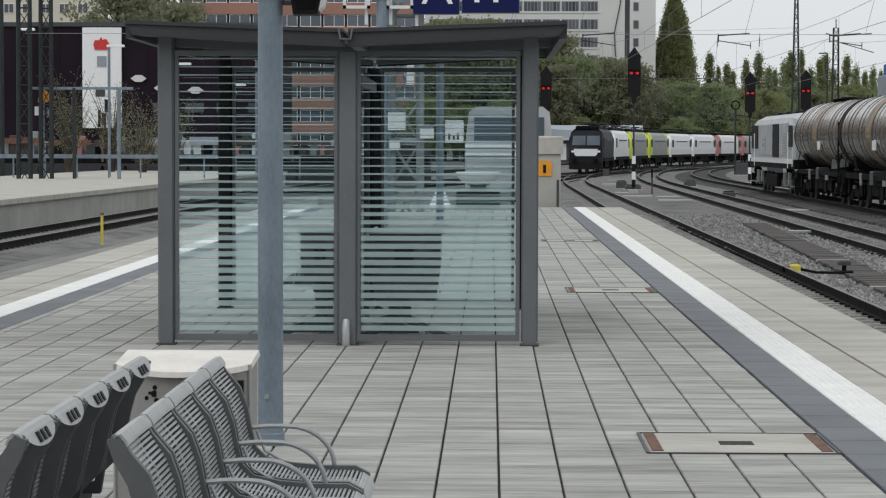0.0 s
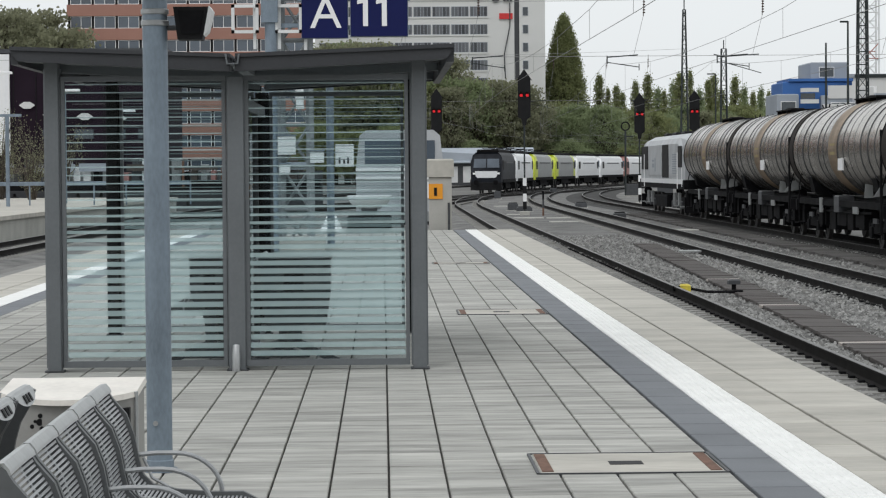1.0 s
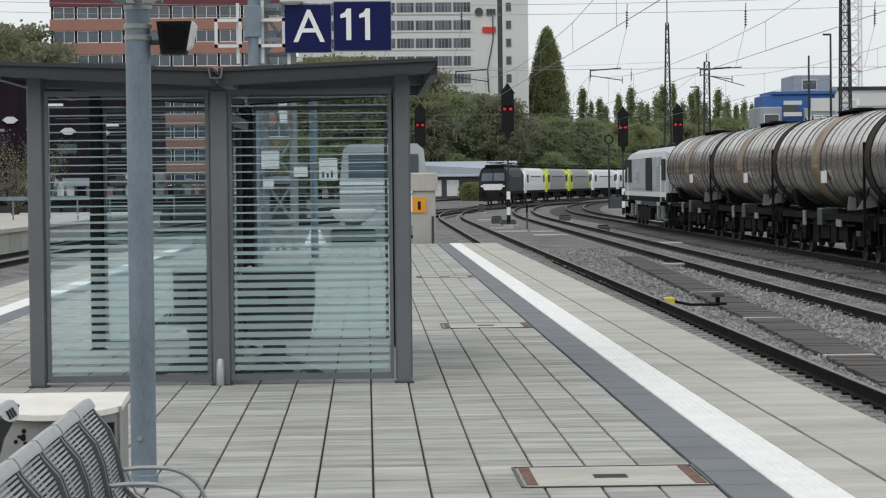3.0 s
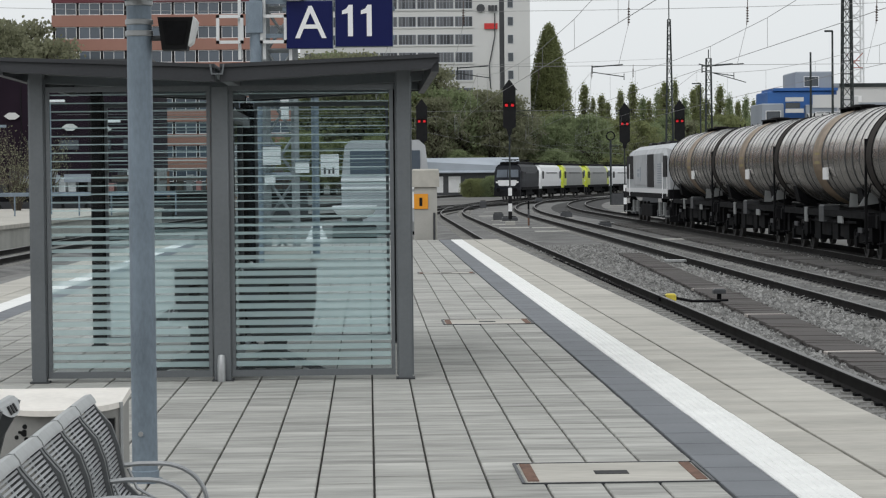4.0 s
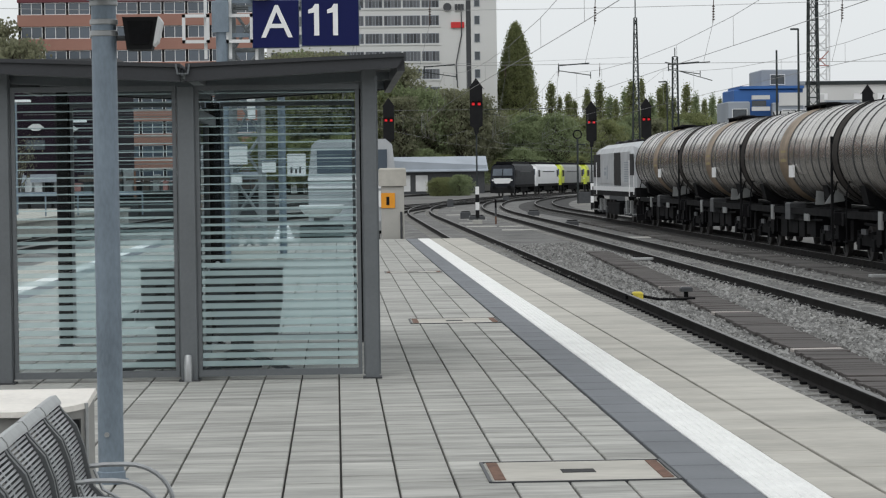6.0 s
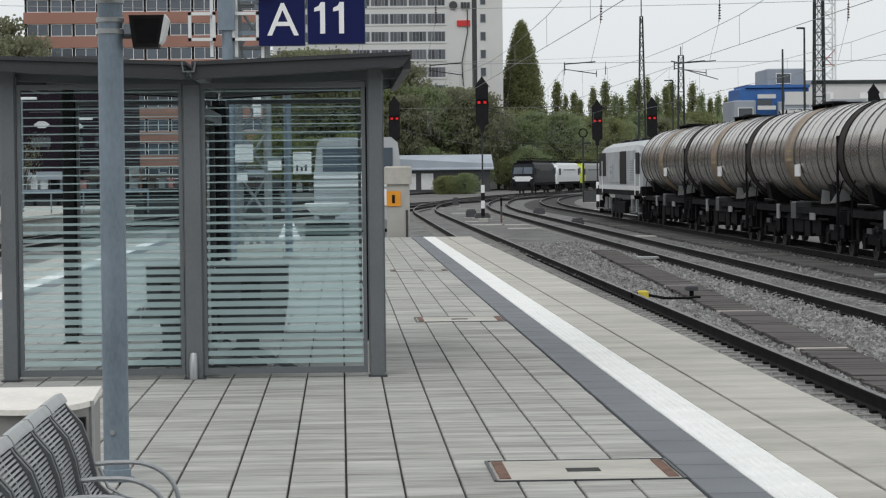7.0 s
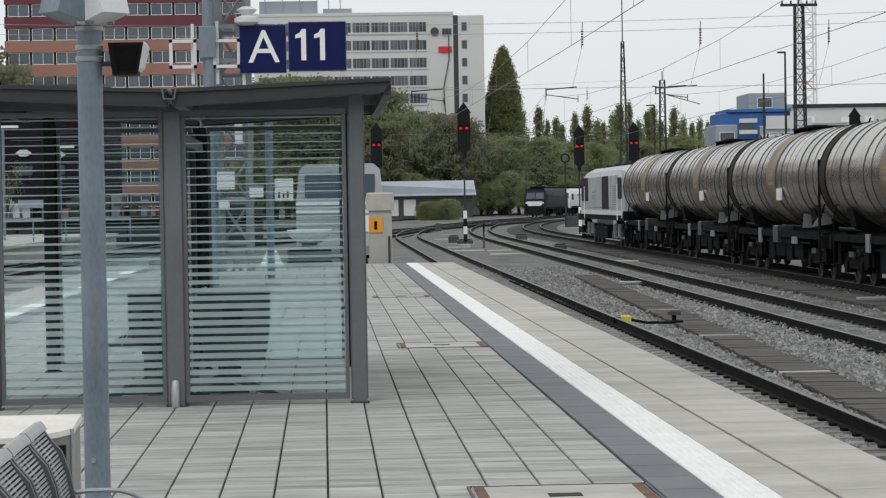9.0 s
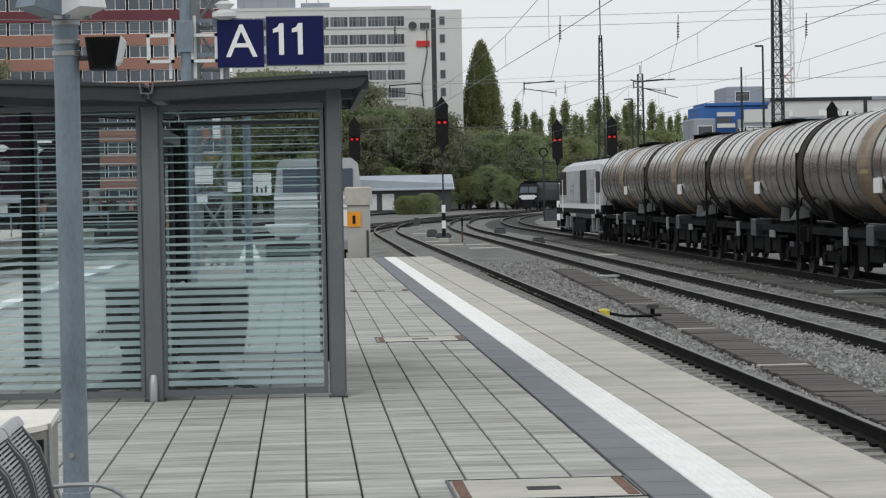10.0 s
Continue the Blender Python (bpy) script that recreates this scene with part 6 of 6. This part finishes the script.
    for x, y, s in ((13.6, 322, 0.366), (15.0, 325, 0.369), (16.4, 323, 0.365), (14.4, 330, 0.369), (17.4, 328, 0.36), (47, 230, 0.62), (44.6, 232, 0.5), (48, 470, 0.6), (-46, 300, 1.75), (-40, 305, 1.6), (-47, 330, 1.9), (-8, 300, 0.9), (-3, 305, 0.8), (1.5, 310, 0.85), (-14, 310, 0.9)):
        put(4 if x < -38 else rnd.choice((2, 3)), x, y, s)


# ---- masts, wires and trackside pieces ----
def catenary():
    for x, y, w0, w1, h, n, lab in ((30.6, 110, 0.6, 0.5, 13, 14, "dark lattice mast"), (25.55, 205, 0.8, 0.2, 15.8, 16, "slender tapering lattice mast"), (31.0, 220, 0.7, 0.42, 13.2, 12, "lattice catenary mast with side arms"), (29.75, 150, 0.74, 0.5, 14.4, 18, "tall dark lattice catenary mast"), (-21.2, 110, 0.55, 0.5, 14, 16, "dark lattice mast on the neighbouring platform"), (-20.3, 110.5, 0.5, 0.45, 14, 16, "dark lattice mast on the neighbouring platform"), (-24.5, 120, 0.55, 0.5, 14, 16, "dark lattice mast behind the neighbouring platform")):
        m = lattice("catenary_mast", (x, y, -1), w0, w1, h, n, M_MAST, lab + " of riveted steel", "catenary mast", 0.045, 0.11, "catenary masts")
        part("spike", Mesh().tube([(0, 0, h), (0, 0, h + (4.5 if y == 205 else 0.8))], 0.05, 5), M_MAST, m)
        if y == 150:
            part("top_arm", Mesh().box(-1.15, 1.15, -0.07, 0.07, h - 0.1, h + 0.06), M_MAST, m)
            for x0 in (-1.05, -0.5, 0.5, 1.05):
                part("insulator", Mesh().lathe([(h + 0.06, 0.04), (h + 0.1, 0.09), (h + 0.16, 0.04), (h + 0.2, 0.08), (h + 0.26, 0.03)], 8, "z", Matrix.Translation((x0, 0, 0))), M_INSUL, m, "brown insulator", True)
        if y == 220:
            for s, l in ((1, 3.2), (-1, 0.9)):
                part("side_arm", Mesh().tube([(0, 0, h - 0.7), (s * l, 0, h - 0.5)], 0.05, 5), M_MAST, m)
            part("side_arm", Mesh().tube([(0, 0, h - 1.2), (3.4, 0, h - 2.2)], 0.04, 5), M_MAST, m)
    # wires over each track
    for key in ("near", "middle", "tank", "stub"):
        fx = TRACKS[key]
        w = thing("overhead_line", (0, 0, 0), "thin overhead contact line with droppers above a track", "overhead line", "overhead lines")
        ys = list(range(-20 if key in ("near", "left") else (20 if key != "stub" else 66), 380 if key != "stub" else 200, 10))
        con, mes, dro = [], [], Mesh()
        for y in ys:
            ph = ((y - 110) % 70) / 70
            z2 = 4.75 + 0.55 + 1.0 * (2 * ph - 1) ** 2
            x = fx(y) + 0.25 * math.sin(y / 22)
            con.append((x, y, 4.75))
            mes.append((x, y, z2))
            dro.tube([(x, y, 4.75), (x, y, z2)], 0.005, 4)
        part("contact_wire", Mesh().tube(con, 0.008, 5), M_WIRE, w)
        part("messenger_wire", Mesh().tube(mes, 0.007, 5), M_WIRE, w)
        part("dropper", dro, M_WIRE, w, kind="stuff")
    # cross spans with insulators and steady arms
    for y, xa, xb, zs in ((110, -21.2, 30.6, (6.6, 9.55, 9.1)), (205, -26, 25.55, (7.2, 11.0))):
        c = thing("cross_span", (0, y, 0), "cross-span wires with insulators above the tracks", "cross span", "cross spans")
        for i, z in enumerate(zs):
            sag = 0.0 if i == 0 else 0.5
            part("span_wire", Mesh().tube([(xa + (xb - xa) * k / 12, 0, z + sag * (2 * k / 12 - 1) ** 2) for k in range(13)], 0.011, 5), M_WIRE, c)
        for x in ((11.9, 17.3, 23.2, 4.4) if y == 110 else (14.5, 19, 22.5)):
            ins = Mesh().tube([(x, 0, zs[1] + 0.02), (x - 0.05, 0, zs[1] - 1.15)], 0.02, 5)
            for k in range(6):
                ins.lathe([(-0.35 - k * 0.12, 0.03), (-0.38 - k * 0.12, 0.07), (-0.42 - k * 0.12, 0.03)], 8, "z", Matrix.Translation((x - 0.015, 0, zs[1])))
            part("insulator", ins, M_INSUL, c, "brown ribbed insulator")
            part("drop_wire", Mesh().tube([(x - 0.05, 0, zs[1] - 1.15), (x - 0.5, 0, zs[0])], 0.009, 4), M_WIRE, c)
        for x in ((10.2, 4.1, 15.2) if y == 110 else (12.5, 16.5, 21)):
            a = Mesh().tube([(x, 0, zs[0]), (x, 0, zs[0] - 0.35)], 0.03, 5).tube([(x, 0, zs[0] - 0.05), (x + 1.4, 0, zs[0] + 0.05)], 0.028, 5).tube([(x, 0, zs[0] - 0.28), (x + 1.45, 0, zs[0] - 0.5)], 0.022, 5).tube([(x + 1.45, 0, zs[0] - 0.35), (x + 1.45, 0, zs[0] - 0.65)], 0.02, 5)
            part("steady_arm", a, M_MAST, c)
    g = thing("signal_gantry", (29.4, 150.6, 0), "dark steel gantry beam beside the lattice mast", "gantry")
    part("beam", Mesh().box(0, 6.4, -0.1, 0.1, 7.0, 7.22), M_MAST, g)
    part("post", Mesh().box(5.9, 6.1, -0.1, 0.1, -1.0, 7.0), M_MAST, g)
    for x, y, top, l in ((25.0, 130, 9.3, -0.42), (27.5, 200, 9.2, -0.7), (24.0, 131, 8.2, 0.0)):
        s = thing("street_lamp", (x, y, -1), "thin grey street lamp post", "street lamp", "trackside lamps")
        part("post", Mesh().tube([(0, 0, 0), (0, 0, top + 1)], [0.09, 0.05], 8), M_MAST, s)
        if l:
            part("arm", Mesh().box(min(0, l), max(0, l), -0.05, 0.05, top + 0.92, top + 1.02), M_MAST, s)
    k = thing("tower_crane", (76.6, 380, -1), "pale and red lattice tower crane mast", "crane")
    W = 1.15
    for sx in (-1, 1):
        for sy in (-1, 1):
            part("leg", Mesh().box(sx * W - 0.12, sx * W + 0.12, sy * W - 0.12, sy * W + 0.12, 0, 52), M_WHITEP, k)
    for i in range(22):
        z = i * 2.4
        seg = Mesh().tube([(-W, -W, z), (W, -W, z + 2.4)], 0.08, 4).tube([(W, W, z), (-W, W, z + 2.4)], 0.08, 4).tube([(-W, -W, z), (W, -W, z)], 0.08, 4).tube([(-W, W, z + 1.2), (W, W, z + 1.2)], 0.08, 4)
        part("bracing", seg, M_LRED if i in (8, 14, 15) else M_WHITEP, k, kind="stuff")


def left_yard():
    """Gantry, railing and clutter on and behind the neighbouring platform."""
    g = thing("sign_gantry", (0, 111, 0), "grey steel post-and-beam frame on the neighbouring platform", "frame")
    for x in (-20.55, -19.1, -17.05):
        part("post", Mesh().tube([(x, 0, 0), (x, 0, 4.15)], 0.09, 8), M_GALV if x != -19.1 else M_MAST, g)
    part("beam", Mesh().box(-21.2, -16.4, -0.05, 0.05, 4.08, 4.2), M_GALV, g)
    part("orange_sign", Mesh().extrude([(-20.75, 3.5), (-20.1, 3.5), (-20.15, 3.85), (-20.42, 4.05), (-20.7, 3.85)], "y", -0.12, -0.06), M_ORANGE, g, "orange warning sign")
    part("board", Mesh().box(-20.9, -20.6, -0.12, -0.06, 2.9, 3.3), M_SIGNW, g)
    part("board", Mesh().box(-20.35, -20.05, -0.12, -0.06, 2.8, 3.25), M_GREYH, g)
    r = thing("railing", (0, 114, 0), "grey railing along the neighbouring platform", "railing")
    part("hand_rail", Mesh().chamfer(-32, -9, -0.06, 0.06, 0.92, 1.1, 0.02), M_GALV, r)
    for i in range(15):
        part("post", Mesh().tube([(-30 + i * 1.5, 0, 0), (-30 + i * 1.5, 0, 1.05)], 0.04, 6), M_GALV, r)
    for x, y, top in ((-18.6, 118, 6.3), (-15.6, 120, 5.5), (-13.4, 125, 4.6), (-11.8, 122, 5.8), (-22.6, 116, 7.0)):
        p = thing("platform_lamp", (x, y, 0), "thin grey lamp post on the neighbouring platform", "lamp", "lamps on the neighbouring platform")
        part("post", Mesh().tube([(0, 0, 0), (0, 0, top)], 0.07, 8), M_GALV, p)
        part("head", Mesh().chamfer(-0.1, 0.75, -0.12, 0.12, top, top + 0.12, 0.03), M_SIGNW, p)
    # bare spring shrubs between the masts
    twigs = random.Random(17)
    for x, y, hh in ((-23.6, 135, 7.2), (-21.6, 138, 6.4), (-19.6, 136, 5.2), (-18.3, 139, 6.0)):
        sb = thing("bare_shrub", (x, y, -1), "bare brownish shrub with a few spring leaves", "shrub", "bare shrubs by the neighbouring platform")
        wood, few = Mesh(), Mesh()
        for _ in range(46):
            a, r = twigs.random() * 6.28, twigs.uniform(0.5, 1.7)
            z = hh * twigs.uniform(0.45, 1.0)
            wood.tube([(0, 0, twigs.uniform(0.0, hh * 0.4)), (0.45 * r * math.cos(a), 0.45 * r * math.sin(a), z * 0.7), (r * math.cos(a), r * math.sin(a), z)], [0.04, 0.022, 0.008], 4)
            for _ in range(34):
                k = twigs.uniform(0.3, 1.0)
                p = Vector((k * r * math.cos(a) + twigs.gauss(0, 0.2), k * r * math.sin(a) + twigs.gauss(0, 0.2), z * (0.45 + 0.55 * k) + twigs.gauss(0, 0.2)))
                q = twigs.uniform(0.03, 0.06)
                few.add([(-q, -q * 0.5, 0), (q, 0, 0), (0, q * 0.8, q * 0.3)], [(0, 1, 2)], Matrix.Translation(p) @ Euler((twigs.random() * 6, twigs.random() * 6, 0)).to_matrix().to_4x4())
        part("twig_mass", wood, M_BARK, sb, kind="stuff")
        part("foliage", few, M_LEAFY, sb, kind="stuff")
    rnd = random.Random(3)
    colours = [M_CRATE, M_UNDER, M_LOCOG, M_DKSTEEL, M_WHITEP, M_RUST, M_UNDER, M_GREYH, M_LRED, M_LGREY]
    w = thing("flat_wagon", (-26, 158, RAIL), "long rusty red flat wagon loaded with mixed crates", "wagon")
    part("deck", Mesh().chamfer(-24, 22, -1.3, 1.3, 1.1, 1.7, 0.05), M_UNDER, w)
    for i in range(15):
        part("side_board", Mesh().box(-24 + i * 3.05, -21.2 + i * 3.05, -1.36, -1.305, 2.3 + rnd.uniform(-0.2, 0.1), 2.7 + rnd.uniform(-0.1, 0.15)), rnd.choice((M_RUST, M_CRATE, M_CRATE, M_GREYH)), w)
    for i in range(72):
        x = -23.5 + i * 0.63
        h = rnd.uniform(0.5, 1.5)
        part("crate", Mesh().chamfer(x, x + rnd.uniform(0.25, 0.6), -1.0, 0.6, 1.7, 1.7 + h, 0.04), rnd.choice(colours), w)
    for i in range(12):
        part("stake", Mesh().box(-23.8 + i * 4.1, -23.65 + i * 4.1, -1.38, -1.31, 1.2, 3.0), M_RUST, w)
    for i in range(8):
        for s in (-1, 1):
            part("wheel", Mesh().lathe([(s * 0.69, 0.46), (s * 0.82, 0.45)], 16, "x", pose(-21 + i * 5.6, 0, 0.46)), M_WHEEL, w)
    # dark upright strip added to stand for the shadowed zone behind the yard
    d = Mesh().box(-60, -4, 162, 162.4, -1, 1.5)
    solid("shade_strip", d, M_DKSTEEL, "low dark strip added as shadow behind the neighbouring platform", "wall", kind="structure")


def trackside():
    y = thing("yellow_box", (5.92, 47.6, RAIL - 0.15), "small yellow trackside box beside the rail", "trackside box")
    part("box", Mesh().chamfer(-0.1, 0.1, -0.12, 0.12, 0.0, 0.19, 0.03), M_YELLOW, y)
    part("hose", Mesh().tube([(0.1, 0, 0.1), (0.4, -0.3, 0.05), (0.8, -0.4, 0.05), (1.1, -0.2, 0.05)], 0.03, 6), M_UNDER, y)
    part("clamp", Mesh().box(-0.24, -0.1, -0.06, 0.06, 0.05, 0.15), M_UNDER, y)
    b = thing("junction_post", (7.0, 48.4, RAIL - 0.15), "small dark junction box on a short post", "junction box")
    part("post", Mesh().box(-0.04, 0.04, -0.04, 0.04, 0, 0.14), M_UNDER, b)
    part("cap", Mesh().chamfer(-0.12, 0.12, -0.1, 0.1, 0.14, 0.24, 0.03), M_DKSTEEL, b)
    for x, yy, h, m1 in ((18.4, 160, 2.2, M_DKSTEEL), (19.2, 163, 2.0, M_DKSTEEL)):
        q = thing("trackside_cabinet", (x, yy, -1.0), "small weathered trackside equipment cabinet", "cabinet", "trackside cabinets")
        part("body", Mesh().chamfer(-0.28, 0.28, -0.2, 0.2, 0.1, h, 0.04), m1, q)
        part("base", Mesh().box(-0.32, 0.32, -0.24, 0.24, 0, 0.1), M_CONC, q)
    for x, yy, w, h in ((7.72, 144.4, 0.3, 0.5), (16.6, 236, 0.3, 0.6), (9.4, 199, 0.25, 0.7), (8.2, 140.9, 0.45, 0.32), (21.96, 213.4, 0.55, 1.1), (11.7, 120, 0.3, 0.35), (12.4, 152, 0.35, 0.4)):
        q = thing("point_machine", (x, yy, -1.02), "small dark point machine box beside the rails", "point machine", "point machines in the yard")
        part("housing", Mesh().chamfer(-w, w, -0.3, 0.3, 0.08, h, 0.06), M_DKSTEEL, q)
        part("lid", Mesh().box(-w * 0.8, w * 0.8, -0.26, 0.26, h + 0.001, h + 0.03), M_UNDER, q)
        part("base", Mesh().box(-w - 0.1, w + 0.1, -0.34, 0.34, 0, 0.08), M_CONC, q)
    for x, yy, w in ((7.34, 122.4, 0.75), (8.81, 121.6, 0.6), (8.6, 113.5, 0.8), (12.1, 97.0, 0.7), (7.2, 131.5, 0.5), (8.0, 160.0, 0.7)):
        solid("cable_cover", Mesh().chamfer(-w, w, -0.55, 0.55, 0, 0.07, 0.02), M_CONC, "flat pale concrete cable cover in the ballast", "cable cover", at=(x, yy, -1.0), group="cable covers")
    rs = thing("ring_signal", (21.4, 213.7, -1.0), "thin dark post carrying a ring-shaped signal", "signal")
    part("post", Mesh().tube([(0, 0, 0), (0, 0, 5.8)], 0.09, 8), M_MAST, rs)
    part("ring", Mesh().tube([(0.36 * math.cos(a), 0, 6.15 + 0.36 * math.sin(a)) for a in np.linspace(0, 2 * math.pi, 25)], 0.07, 6), M_BLACK, rs, "black ring")
    part("bracket", Mesh().box(0.0, 0.7, -0.05, 0.05, 5.2, 5.3), M_MAST, rs)
    # connecting track that leaves the stub towards the left
    for i, (xa, xb) in enumerate(((-14, 9.5), (-18, 7.5))):
        fx = (lambda a, b: (lambda yv: a + (b - a) * (yv - 100) / 110 + max(0, yv - 200) ** 2 / 1500))(xa, xb)
        track("link_%d" % (i + 1), fx, 100, 290)


def marker_stake():
    m = thing("marker_stake", (8.45, 128, -1.0), "thin dark marker stake beside the track", "marker stake")
    for k, mm in enumerate((M_RUST, M_DKSTEEL, M_UNDER)):
        part("section", Mesh().tube([(0, 0, k * 0.45), (0, 0, k * 0.45 + 0.45)], 0.05, 8), mm, m)


def reflection_wall():
    """Unseen plain wall, added behind the camera to darken reflections in the glass."""
    w = Mesh().box(-45, 45, -34, -33, -1.0, 15)
    solid("unseen_wall", w, mat("brownish_unseen_wall", (0.13, 0.12, 0.11), 0.85, scale=0.2), "unseen plain dark wall added to darken glass reflections", "wall", kind="structure")


def loose_planks():
    for x, y, w in ((13.25, 56.4, 0.75), (8.95, 70.0, 0.4)):
        solid("loose_plank", Mesh().chamfer(-w, w, -0.2, 0.2, 0, 0.06, 0.01), M_LIP, "pale plank lying between the tracks", "plank", at=(x, y, RAIL - 0.13))


# ---- build ----
ground()
for key, fx, a, b in (("near", TRACKS["near"], -10, 420), ("middle", TRACKS["middle"], 10, 420), ("tank", TRACKS["tank"], 20, 420), ("left", TRACKS["left"], -10, 420), ("stub", TRACKS["stub"], 63.5, 205)):
    track(key, fx, a, b)
left_side()
stones()
board_walk()
shelter()
for c in COVERS:
    shaft_cover(*c)
benches()
waste_bin((-1.165, 8.9, 0), "warm grey waste bin with bowed front and cream lid")
litter_boxes()
lamp_post()
platform_mast()
platform_end()
for x, y, h in ((7.6, 130, 6.85), (3.35, 150, 6.5), (16.75, 158, 6.4), (20.6, 160, 6.6), (33.6, 152, 7.05)):
    signal((x, y, -1.0), 1, height=h + 1.0)
first = None
for k in range(4):
    y = 64.5 + (k - 0.5) * WAGON
    fxt = TRACKS["tank"]
    m = pose(fxt(y), y, RAIL, 0, 0, -math.degrees(math.atan2(fxt(y + 1) - fxt(y - 1), 2)))
    if first is None:
        first = tank_wagon(m)
    else:
        copy_thing(first, m)
yl = 64.5 + 4.0 * WAGON - WAGON + 10.6
diesel_loco(pose(TRACKS["tank"](yl), yl, RAIL, 0, 0, -0.5))
office_building()
hotel()
plum_building()
blue_building()
trees()
catenary()
left_yard()
trackside()
marker_stake()
loose_planks()
reflection_wall()
LOCOS = [electric_loco(*c) for c in LOCO_COLOURS]
platform()


def motions():
    """The train of locomotives draws away round the curve."""
    for i, loco in enumerate(LOCOS):
        rows = []
        for k in range(11):
            front = 202.6 + 13.49 * k - 0.126 * k * k
            rows.append((float(k), line_at(arc_of(front) + 9.5 + i * LOCO_LEN)))
        walk(loco, rows)


motions()
